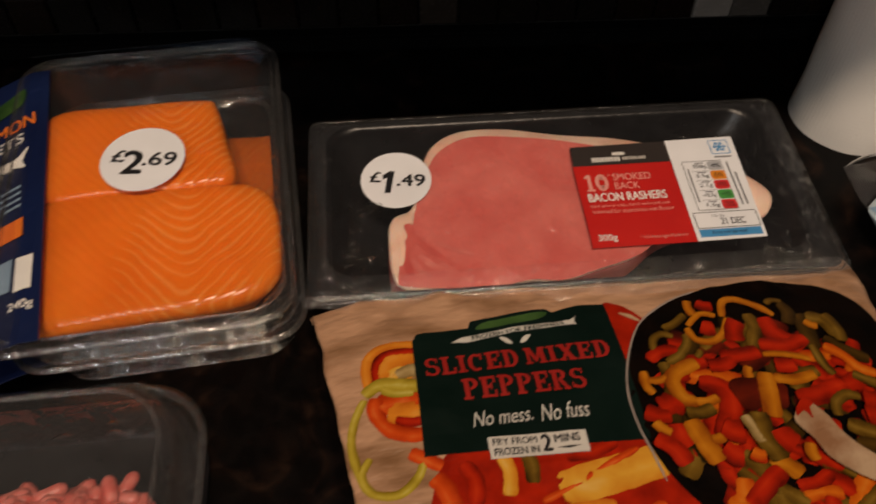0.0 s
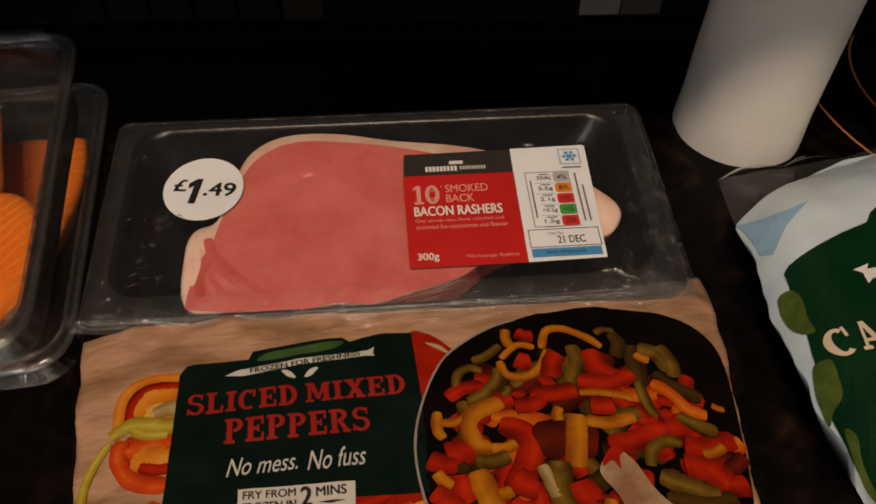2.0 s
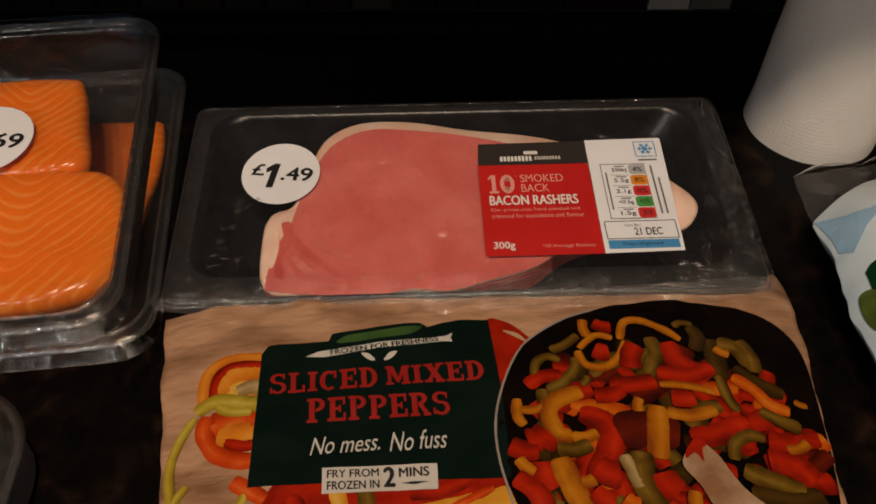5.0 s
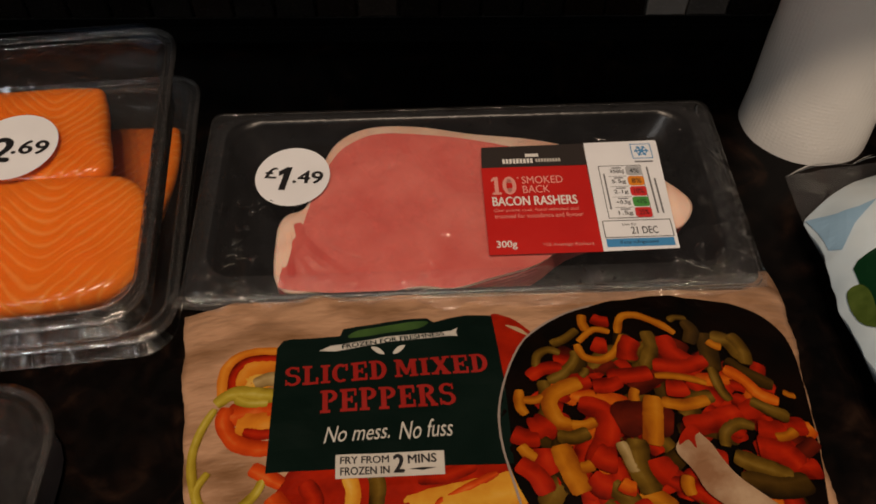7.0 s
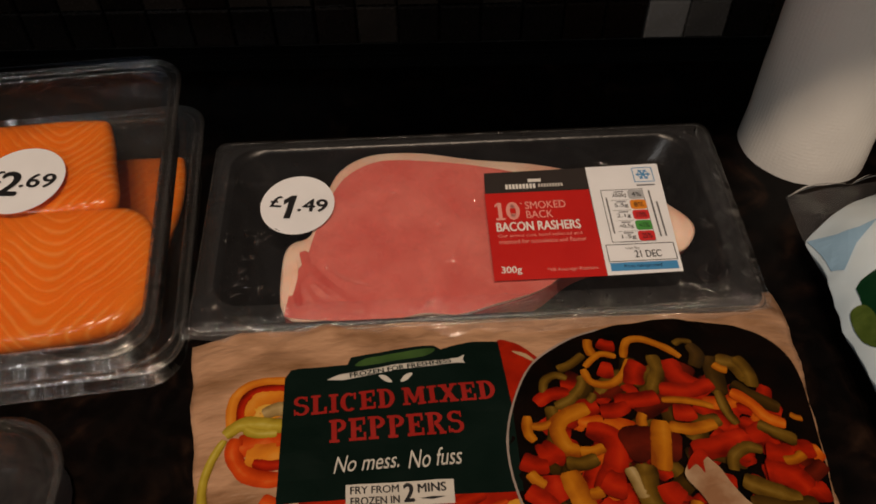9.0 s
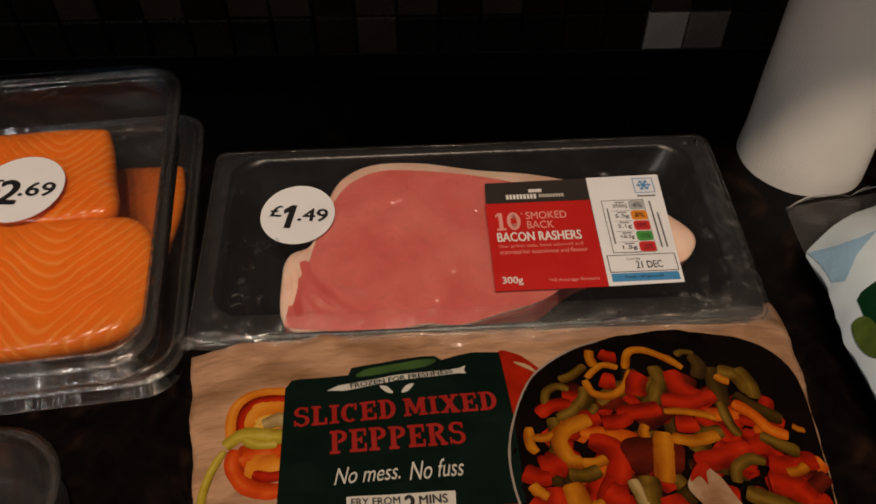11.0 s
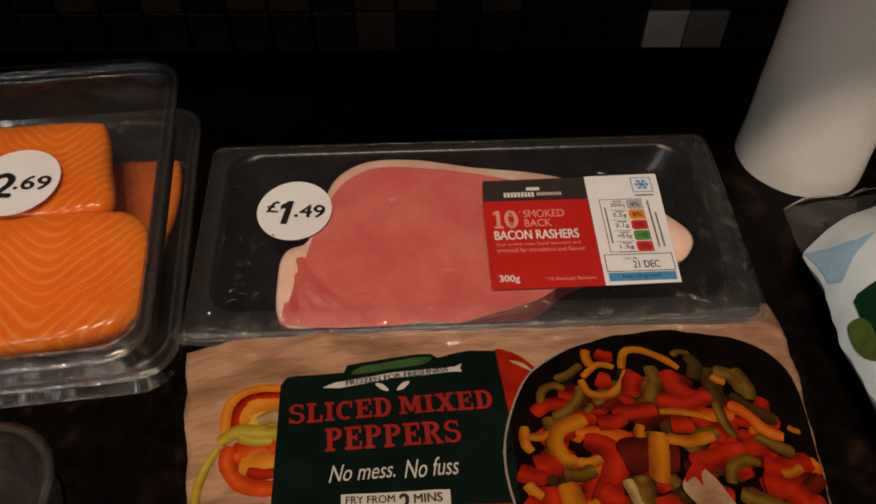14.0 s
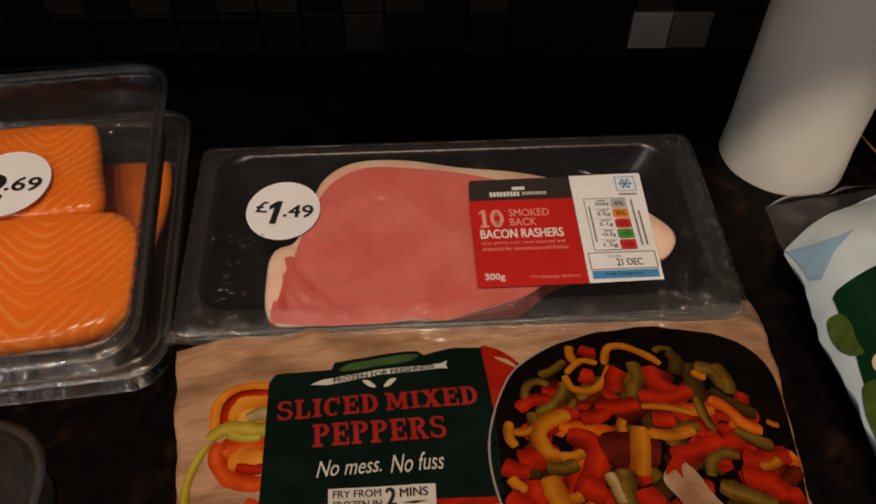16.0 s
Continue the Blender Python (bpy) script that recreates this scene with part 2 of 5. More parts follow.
olive = mat("green_pepper_print", (0.16, 0.085, 0.010), 0.34, other=(0.075, 0.032, 0.004), scale=110, spec=0.22, lo=0.28, hi=0.72)
cream = mat("cream_print", (0.50, 0.36, 0.22), 0.36, other=(0.34, 0.19, 0.09), scale=90, spec=0.22, lo=0.28, hi=0.72)
bag_blue = mat("pale_blue_bag_film", (0.66, 0.75, 0.80), 0.34, other=(0.50, 0.63, 0.73), scale=14, bump=0.0005, bump_scale=40, coat=0.25)
bag_fold_shade = mat("bag_film_fold_shade", (0.30, 0.48, 0.66), 0.36, other=(0.24, 0.42, 0.60), scale=30, bump=0.0004, bump_scale=60)
bag_green = mat("deep_green_print", (0.002, 0.024, 0.008), 0.36, other=(0.004, 0.032, 0.011), scale=20, spec=0.3)
bag_leaf = mat("leaf_print", (0.040, 0.072, 0.010), 0.36, other=(0.085, 0.125, 0.025), scale=90, spec=0.3)
bag_cream = mat("cream_letter_ink", (0.68, 0.56, 0.40), 0.45)
mince_red = mat("raw_mince", (0.52, 0.10, 0.08), 0.4, other=(0.60, 0.19, 0.155), scale=160, bump=0.0003, bump_scale=500, sss=0.2)
marble = marble_material()
tissue = tissue_material()
grout = mat("dark_grout", (0.010, 0.009, 0.008), 0.9, bump=0.0004)
wall_paint = mat("painted_plaster", (0.42, 0.36, 0.29), 0.85, scale=8, bump=0.0004)
upstand_mat = mat("black_upstand", (0.002, 0.002, 0.002), 0.7, scale=30, spec=0.08)
cabinet_mat = mat("dark_cabinet_board", (0.035, 0.022, 0.016), 0.45, other=(0.05, 0.03, 0.02), scale=12, stretch=(1, 1, 0.15))
floor_mat = mat("dark_floor_vinyl", (0.09, 0.07, 0.055), 0.5, other=(0.06, 0.045, 0.035), scale=9)
hob_glass = mat("black_hob_glass", (0.004, 0.004, 0.004), 0.08, scale=12)
hob_ring = mat("copper_ring_print", (0.80, 0.30, 0.08), 0.35, metal=0.4)
chrome = mat("brushed_metal", (0.6, 0.58, 0.55), 0.25, metal=1.0)
TILE_TONES = [mat("tile_" + k, c, 0.26, other=o, scale=40, coat=0.08, spec=0.35) for k, c, o in (
    ("white", (0.30, 0.28, 0.26), (0.24, 0.22, 0.20)), ("grey", (0.11, 0.10, 0.09), (0.08, 0.072, 0.065)),
    ("taupe", (0.034, 0.027, 0.022), (0.025, 0.019, 0.015)), ("brown", (0.010, 0.006, 0.004), (0.008, 0.0045, 0.003)), ("black", (0.006, 0.005, 0.0045), (0.008, 0.006, 0.005)))]


# ---- mesh helpers (local millimetres for the packs: MM) ----
MM = 0.001


def part(name, bm, material, parent=None, label="", smooth=False, pose_=None):
    me = bpy.data.meshes.new(name)
    bmesh.ops.recalc_face_normals(bm, faces=bm.faces[:])
    if smooth:
        for f in bm.faces:
            f.smooth = True
    bm.to_mesh(me)
    bm.free()
    me.materials.append(material)
    ob = new(name, me)
    if parent:
        ob.parent = parent
    if pose_ is not None:
        ob.matrix_basis = pose_
    if label:
        tagged(ob, label)
    return ob


def thing(name, m, label, category, group="", kind=""):
    ob = new(name)
    ob.matrix_basis = m
    return tagged(ob, label, category, group, kind)


def box(x0, x1, y0, y1, z0, z1, bevel=0.0, bm=None):
    bm = bm or bmesh.new()
    r = bmesh.ops.create_cube(bm, size=1, matrix=Matrix.Translation(((x0 + x1) / 2, (y0 + y1) / 2, (z0 + z1) / 2)) @ Matrix.Diagonal((x1 - x0, y1 - y0, z1 - z0, 1)))
    if bevel:
        es = list({e for v in r["verts"] for e in v.link_edges})
        bmesh.ops.bevel(bm, geom=es, offset=bevel, segments=2, affect="EDGES")
    return bm


def ring_points(x0, x1, y0, y1, r, n=7):
    pts = []
    for cx, cy, a0 in ((x1 - r, y1 - r, 0), (x0 + r, y1 - r, 90), (x0 + r, y0 + r, 180), (x1 - r, y0 + r, 270)):
        for i in range(n):
            a = radians(a0 + 90 * i / (n - 1))
            pts.append((cx + r * math.cos(a), cy + r * math.sin(a)))
    return pts


def loft(loops, cap_first=False, cap_last=False):
    """Skin over loops of (x0, x1, y0, y1, radius, z), in millimetres."""
    bm = bmesh.new()
    rows = []
    for x0, x1, y0, y1, r, z in loops:
        rows.append([bm.verts.new((x * MM, y * MM, z * MM)) for x, y in ring_points(x0, x1, y0, y1, r)])
    for a, b in zip(rows, rows[1:]):
        for i in range(len(a)):
            j = (i + 1) % len(a)
            bm.faces.new((a[i], a[j], b[j], b[i]))
    if cap_first:
        bm.faces.new(rows[0])
    if cap_last:
        bm.faces.new(rows[-1])
    return bm


def smooth_loop(pts, n=6):
    """A closed Catmull-Rom curve through a few points."""
    out = []
    k = len(pts)
    for i in range(k):
        p = [Vector((*pts[(i + d) % k], 0)) for d in (-1, 0, 1, 2)]
        for s in range(n):
            t = s / n
            v = 0.5 * (2 * p[1] + (p[2] - p[0]) * t + (2 * p[0] - 5 * p[1] + 4 * p[2] - p[3]) * t * t + (3 * p[1] - p[0] - 3 * p[2] + p[3]) * t ** 3)
            out.append((v.x, v.y))
    return out


def drape(bm, cell, surf, lift):
    """Cut a flat mesh into cells (all in millimetres) and lay it on a surface z = surf(x, y)."""
    if cell:
        for ax in (0, 1):
            lo, hi = min(v.co[ax] for v in bm.verts), max(v.co[ax] for v in bm.verts)
            c = math.floor(lo / cell) * cell + cell
            while c < hi:
                no = (1, 0, 0) if ax == 0 else (0, 1, 0)
                co = (c, 0, 0) if ax == 0 else (0, c, 0)
                bmesh.ops.bisect_plane(bm, geom=bm.verts[:] + bm.edges[:] + bm.faces[:], plane_co=co, plane_no=no, dist=1e-4)
                c += cell
    for v in bm.verts:
        v.co = (v.co.x * MM, v.co.y * MM, (surf(v.co.x, v.co.y) + lift + v.co.z) * MM)
    return bm


def crease_ridge(parent, x, y, z, length, angle, r):
    """A little raised fold in clear film: a tapered half-round ridge."""
    bm = bmesh.new()
    rows = []
    for i in range(7):
        t = i / 6
        rr = r * math.sin(math.pi * (0.06 + 0.88 * t))
        cxl = (t - 0.5) * length
        bend = 0.12 * length * math.sin(math.pi * t)
        rows.append([bm.verts.new(((cxl) * MM, (bend + rr * 1.4 * math.cos(math.pi * k / 6)) * MM, rr * math.sin(math.pi * k / 6) * MM)) for k in range(7)])
    for a, b in zip(rows, rows[1:]):
        for k in range(6):
            bm.faces.new((a[k], a[k + 1], b[k + 1], b[k]))
    ob = part("film_crease", bm, crease, parent, "", True, pose(x * MM, y * MM, z * MM, 0, 0, angle))
    ob.visible_shadow = False
    return ob


def rim_bead(parent, x0, x1, y0, y1, r, z, w):
    """The rolled edge of a clear tray: a round bead all along the rim."""
    loops = []
    for k in range(9):
        a = 2 * math.pi * k / 8
        o = w * math.cos(a)
        loops.append((x0 - o, x1 + o, y0 - o, y1 + o, r + o, z + w * math.sin(a)))
    ob = part("rolled_edge", loft(loops), bead, parent, "clear rolled plastic edge", True)
    ob.visible_shadow = False
    return ob


def ribbon(w, pts, taper=0.75):
    """Rounded strip polygon along a few points."""
    ps = [Vector((*p, 0)) for p in pts]
    if len(ps) == 2:
        ps.insert(1, (ps[0] + ps[1]) / 2 + Vector((ps[1].y - ps[0].y, ps[0].x - ps[1].x, 0)) * 0.06)
    line = []
    k = len(ps)
    for i in range(k - 1):
        a, b, c, d = ps[max(0, i - 1)], ps[i], ps[i + 1], ps[min(k - 1, i + 2)]
        for s in range(5):
            t = s / 5
            line.append(0.5 * (2 * b + (c - a) * t + (2 * a - 5 * b + 4 * c - d) * t * t + (3 * b - a - 3 * c + d) * t ** 3))
    line.append(ps[-1])
    left, right = [], []
    for i, p in enumerate(line):
        d = (line[min(i + 1, len(line) - 1)] - line[max(i - 1, 0)]).normalized()
        nrm = Vector((-d.y, d.x, 0))
        hw = w / 2 * (taper if i in (0, len(line) - 1) else 1) * (1 + 0.3 * noise.noise((p.x * 0.3, p.y * 0.3, w)))
        left.append(p + nrm * hw)
        right.append(p - nrm * hw)
    return [(v.x, v.y) for v in left + right[::-1]]


def band_bm(cx, cy, r, w, a0, a1, n):
    """A thin ring or arc as a strip of quads, in millimetres."""
    bm = bmesh.new()
    rows = []
    for i in range(n + 1):
        a = radians(a0 + (a1 - a0) * i / n)
        rows.append([bm.verts.new((cx + q * math.cos(a), cy + q * math.sin(a), 0)) for q in (r, r - w)])
    for a, b in zip(rows, rows[1:]):
        bm.faces.new((a[0], b[0], b[1], a[1]))
    return bm


def flat_bm(polys, step=0.0):
    bm = bmesh.new()
    for i, poly in enumerate(polys):
        f = bm.faces.new([bm.verts.new((x, y, i * step)) for x, y in poly])
        bmesh.ops.triangulate(bm, faces=[f])
    return bm


def level(x, y):
    return 0.0


def patch(name, poly, material, parent, surf=level, lift=0.3, cell=0, label=""):
    ob = part(name, drape(flat_bm([poly]), cell, surf, lift), material, parent, label)
    for p in ob.data.polygons:
        if p.normal.z < 0:
            ob.data.flip_normals()
            break
    return ob


def rect(x0, x1, y0, y1):
    return [(x0, y0), (x1, y0), (x1, y1), (x0, y1)]


def turned(poly, angle, cx, cy):
    c, s = math.cos(radians(angle)), math.sin(radians(angle))
    return [(cx + (x - cx) * c - (y - cy) * s, cy + (x - cx) * s + (y - cy) * c) for x, y in poly]


def disc(cx, cy, rx, ry=None, n=40, a0=0, a1=360):
    ry = ry or rx
    return [(cx + rx * math.cos(radians(a0 + (a1 - a0) * i / n)), cy + ry * math.sin(radians(a0 + (a1 - a0) * i / n))) for i in range(n)]


desk = bpy.data.scenes.new("type_setting")


def write(body, box_, material, parent, surf=level, lift=0.6, shear=0.0, bold=0.0, cell=0, turn=0.0, name="lettering"):
    """Lettering fitted to the box (x0, x1, y0, y1), in millimetres."""
    cu = bpy.data.curves.new("lettering", "FONT")
    cu.body, cu.size, cu.shear, cu.resolution_u = body, 1.0, shear, 4
    tmp = bpy.data.objects.new("lettering_source", cu)
    desk.collection.objects.link(tmp)
    layer = desk.view_layers[0]
    layer.update()
    me = bpy.data.meshes.new_from_object(tmp.evaluated_get(layer.depsgraph))
    bpy.data.objects.remove(tmp)
    bpy.data.curves.remove(cu)
    bm = bmesh.new()
    bm.from_mesh(me)
    bpy.data.meshes.remove(me)
    xs, ys = [v.co.x for v in bm.verts], [v.co.y for v in bm.verts]
    x0, x1, y0, y1 = box_
    c, s = math.cos(radians(turn)), math.sin(radians(turn))
    for v in bm.verts:
        u = (v.co.x - min(xs)) / (max(xs) - min(xs)) * (x1 - x0)
        w = (v.co.y - min(ys)) / (max(ys) - min(ys)) * (y1 - y0)
        v.co = (x0 + u * c - w * s, y0 + u * s + w * c, 0)
    if bold:
        # heavier strokes: thin layers of the same letters, each a little aside
        d = bold * (y1 - y0)
        flat = bm.copy()
        for k, (ax, ay) in enumerate(((-d, 0), (d, 0), (0, d * 0.7), (0, -d * 0.7))):
            layer_me = bpy.data.meshes.new("layer")
            flat.to_mesh(layer_me)
            layer_me.transform(Matrix.Translation((ax, ay, 0.012 * (k + 1))))
            bm.from_mesh(layer_me)
            bpy.data.meshes.remove(layer_me)
        flat.free()
    drape(bm, cell, surf, lift)
    return part(name, bm, material, parent)


def band(cx, cy, rx, ry, tx, ty, a0, a1, n=16):
    """Arc band polygon, thickness tx (sideways) and ty (upright)."""
    out = [(cx + rx * math.cos(radians(a0 + (a1 - a0) * i / n)), cy + ry * math.sin(radians(a0 + (a1 - a0) * i / n))) for i in range(n + 1)]
    inn = [(cx + (rx - tx) * math.cos(radians(a1 + (a0 - a1) * i / n)), cy + (ry - ty) * math.sin(radians(a1 + (a0 - a1) * i / n))) for i in range(n + 1)]
    return out + inn


def slab_glyph(ch):
    """Heavy slab-serif capitals on a unit height; width and pieces."""
    st = lambda x: rect(x, x + 0.24, 0, 1)
    sf = lambda x0, x1, y: rect(x0, x1, y, y + 0.12)
    if ch == "L":
        return 0.78, [st(0.1), sf(0, 0.46, 0.88), rect(0, 0.76, 0, 0.13), rect(0.64, 0.76, 0, 0.36)]
    if ch == "I":
        return 0.46, [st(0.11), sf(0, 0.46, 0.88), sf(0, 0.46, 0)]
    if ch == "E":
        return 0.8, [st(0.1), rect(0, 0.76, 0.87, 1), rect(0, 0.78, 0, 0.13), rect(0.3, 0.56, 0.44, 0.57), rect(0.66, 0.76, 0.66, 1), rect(0.68, 0.78, 0, 0.34), rect(0.5, 0.58, 0.36, 0.65)]
    if ch == "D":
        return 0.86, [st(0.1), sf(0, 0.4, 0.88), sf(0, 0.4, 0), band(0.36, 0.5, 0.48, 0.5, 0.24, 0.13, -90, 90)]
    if ch == "P":
        return 0.8, [st(0.1), sf(0, 0.4, 0.88), sf(0, 0.46, 0), band(0.38, 0.72, 0.4, 0.28, 0.22, 0.12, -90, 90)]
    if ch == "R":
        return 0.9, [st(0.1), sf(0, 0.4, 0.88), sf(0, 0.42, 0), band(0.38, 0.74, 0.4, 0.26, 0.22, 0.12, -90, 90), [(0.36, 0.5), (0.58, 0.5), (0.84, 0.1), (0.62, 0.1)], sf(0.58, 0.9, 0)]
    if ch == "C":
        return 0.84, [band(0.42, 0.5, 0.42, 0.5, 0.24, 0.13, 52, 180), band(0.42, 0.5, 0.42, 0.5, 0.24, 0.13, 180, 308), rect(0.66, 0.77, 0.62, 0.98)]
    if ch == "S":
        return 0.76, [band(0.38, 0.735, 0.36, 0.265, 0.2, 0.11, 35, 150), band(0.38, 0.735, 0.36, 0.265, 0.2, 0.11, 150, 270), band(0.38, 0.29, 0.38, 0.29, 0.2, 0.11, -30, 90), band(0.38, 0.29, 0.38, 0.29, 0.2, 0.11, -155, -30), rect(0.6, 0.68, 0.7, 0.97), rect(0.03, 0.11, 0.03, 0.32)]
    if ch == "M":
        return 1.12, [rect(0.1, 0.26, 0, 1), rect(0.8, 1.04, 0, 1), [(0.1, 1), (0.36, 1), (0.64, 0.3), (0.5, 0.12)], [(0.78, 1), (1.0, 1), (0.62, 0.12), (0.5, 0.12)], sf(0, 0.36, 0), sf(0.72, 1.12, 0), sf(0, 0.3, 0.88), sf(0.86, 1.12, 0.88)]
    if ch == "X":
        return 0.92, [[(0.04, 1), (0.34, 1), (0.9, 0), (0.6, 0)], [(0.66, 1), (0.86, 1), (0.26, 0), (0.06, 0)], sf(0, 0.42, 0.88), sf(0.56, 0.92, 0.88), sf(0, 0.36, 0), sf(0.5, 0.92, 0)]
    if ch == "1":
        return 0.6, [rect(0.2, 0.44, 0, 1), sf(0.04, 0.6, 0), [(0.02, 0.74), (0.2, 0.84), (0.2, 1.0), (0.02, 0.86)]]
    if ch == "0":
        return 0.84, [band(0.42, 0.5, 0.42, 0.51, 0.24, 0.12, 0, 180), band(0.42, 0.5, 0.42, 0.51, 0.24, 0.12, 180, 360)]
    if ch == "2":
        return 0.8, [band(0.38, 0.68, 0.36, 0.32, 0.22, 0.12, -30, 170), [(0.5, 0.5), (0.72, 0.55), (0.36, 0.14), (0.06, 0.14)], rect(0.04, 0.76, 0, 0.16)]
    if ch == "A":
        return 0.96, [[(0.38, 1), (0.58, 1), (0.9, 0), (0.64, 0)], [(0.38, 1), (0.5, 1), (0.2, 0), (0.08, 0)], rect(0.26, 0.7, 0.26, 0.38), sf(0, 0.34, 0), sf(0.54, 0.96, 0)]
    return 0.4, []


def slab_write(body, box_, material, parent, surf, lift, cell=3.0, turn=0.0):
    polys, x = [], 0.0
    for ch in body:
        w, ps = slab_glyph(ch)
        polys += [[(px + x, py) for px, py in p] for p in ps]
        x += w + 0.09
    x0, x1, y0, y1 = box_
    sx, sy = (x1 - x0) / (x - 0.09), y1 - y0
    c, s = math.cos(radians(turn)), math.sin(radians(turn))
    polys = [[(x0 + px * sx * c - py * sy * s, y0 + px * sx * s + py * sy * c) for px, py in p] for p in polys]
    ob = part("lettering", drape(flat_bm(polys, 0.004), cell, surf, lift), material, parent)
    return ob


def price_sticker(cx, cy, rx, ry, digits, tail, parent, surf, turn=0.0):
    d = patch("price_sticker", turned(disc(cx, cy, rx, ry, 48), turn, cx, cy), white_print, parent, surf, 0.5, 6, "round white price sticker")
    k = rx / 19.0
    if digits == "1":
        one = [(-7.4, 2.6), (-3.6, 5.8), (-0.9, 5.8), (-2.6, -9.6), (-5.9, -9.6), (-4.7, 1.2), (-7.0, -0.4)]
        patch("lettering", turned([(cx + x * k, cy + y * k) for x, y in one], turn, cx, cy), black_ink, d, surf, 0.8)
    for body, b, bold in (("£", (-14.0, -8.2, -2.2, 5.0), 0.03), (digits, (-8.2, 0.4, -9.4, 4.6), 0.045), (tail, (0.6, 15.4, -4.6, 3.6), 0.035)):
        if body == "1":
            continue
        x0, y0 = turned([(cx + b[0] * k, cy + b[2] * k)], turn, cx, cy)[0]
        write(body, (x0, x0 + (b[1] - b[0]) * k, y0, y0 + (b[3] - b[2]) * k), black_ink, d, surf, 0.8, 0.0, bold, 4, turn)
    return d


# ---- the kitchen: worktop, tiled wall, cabinet overhead, closed room ----
WALL_TURN = 2.6
W = pose(0.065, 0.463, 0, 0, 0, WALL_TURN)

worktop = part("worktop", box(-1.3, 0.29, -0.62, 0.0, -0.04, 0.0, 0.004), marble, None, "dark brown marbled laminate worktop", pose_=W)
tagged(worktop, "glossy dark brown marbled laminate kitchen worktop", "worktop", kind="structure")
wall_back = tagged(part("wall_north", box(-1.6, 1.6, 0.006, 0.12, -0.9, 1.5), wall_paint, None, pose_=W), "plastered kitchen wall behind the worktop", "wall", kind="structure")
strip_up = tagged(part("trim", box(-1.6, 1.6, -0.012, 0.004, 0.0, 0.013, 0.002), upstand_mat, None, pose_=W), "black sealing strip along the worktop's back", "trim", kind="structure")
for name, b in (("wall_south", (-1.6, 1.6, -2.6, -2.5)), ("wall_west", (-1.7, -1.6, -2.6, 0.12)), ("wall_east", (1.6, 1.7, -2.6, 0.12))):
    tagged(part(name, box(*b, -0.9, 1.5), wall_paint, None, pose_=W), "plain painted kitchen wall", "wall", kind="structure")
tagged(part("floor", box(-1.7, 1.7, -2.6, 0.12, -1.0, -0.9), floor_mat, None, pose_=W), "dark vinyl kitchen floor", "floor", kind="structure")
tagged(part("ceiling", box(-1.7, 1.7, -2.6, 0.12, 1.5, 1.56), wall_paint, None, pose_=W), "plain painted kitchen ceiling", "ceiling", kind="structure")

base = thing("base_cabinet", W @ pose(0, 0, -0.9), "dark base cabinet carrying the worktop", "cabinet")
part("body", box(-1.3, 0.285, -0.58, 0.0, 0.1, 0.858, 0.003), cabinet_mat, base)
part("plinth", box(-1.3, 0.285, -0.53, -0.02, 0.0, 0.1), cabinet_mat, base)
over = thing("wall_cabinet", W @ pose(0, 0, 0.470), "dark wall cabinet hung above the worktop", "cabinet")
part("body", box(-1.3, 1.2, -0.335, 0.004, 0.0, 0.7, 0.003), cabinet_mat, over)
for i in range(4):
    part("door", box(-1.3 + 0.625 * i + 0.002, -1.3 + 0.625 * (i + 1) - 0.002, -0.357, -0.337, 0.0, 0.7, 0.003), cabinet_mat, over)

# the black glass hob set beside the worktop, with copper ring prints
hob = thing("hob", W @ pose(0.398, -0.07, 0.0), "black ceramic glass hob with copper ring marks", "hob")
part("glass", box(-0.104, 0.5, -0.5, 0.06, -0.012, 0.003, 0.002), hob_glass, hob)
part("body", box(-0.100, 0.49, -0.49, 0.05, -0.9, -0.014), cabinet_mat, hob)
for r in (136.5, 102.0):
    bm = band_bm(0, 0, r, 1.7, 0, 360, 120)
    part("ring_mark", drape(bm, 0, level, 3.5), hob_ring, hob)

fixture = thing("ceiling_light", pose(LAMP[0], LAMP[1], LAMP[2], 0, 0, 0), "ceiling light bar with three warm spots", "lamp")
part("bar", box(-0.26, 0.26, -0.03, 0.03, 0.03, 0.06, 0.004), chrome, fixture)
for dx, dy in ((-0.16, 0.0), (0.0, 0.03), (0.16, 0.0)):
    bm = bmesh.new()
    bmesh.ops.create_cone(bm, segments=24, radius1=0.036, radius2=0.02, depth=0.04, cap_ends=True, matrix=Matrix.Translation((dx, dy, 0.012)))
    part("spot_housing", bm, chrome, fixture)

# invented fixture that goes with the added fill light
lamp2 = thing("fill_lamp", pose(-0.62, -1.45, 1.5), "round lamp added for unseen fill light deeper in the kitchen", "lamp")
bm = bmesh.new()
bmesh.ops.create_cone(bm, segments=32, radius1=0.10, radius2=0.10, depth=0.03, cap_ends=True, matrix=Matrix.Translation((0, 0, -0.018)))
part("shade", bm, white_ink, lamp2)

# ---- kitchen roll ----
roll = thing("kitchen_roll", pose(0.2762, 0.3722, 0.0), "white embossed kitchen paper roll standing on the worktop", "kitchen roll")
bm = bmesh.new()
uvl = bm.loops.layers.uv.new("wrap")
SEG, ROWS_ = 72, 44
R0, HR = 0.0372, 0.225
grid = []
for j in range(ROWS_ + 1):
    z = HR * j / ROWS_
    row = []
    for i in range(SEG + 1):
        a = 2 * math.pi * i / SEG
        swell = 0.0012 * math.exp(-(z / 0.02) ** 2)
        r = R0 + swell + 0.0007 * noise.noise((math.cos(a) * 2, math.sin(a) * 2, z * 30))
        row.append((r * math.cos(a), r * math.sin(a), z + (0.0006 * noise.noise((a * 3, 0, 5)) if j == 0 else 0)))
    grid.append(row)
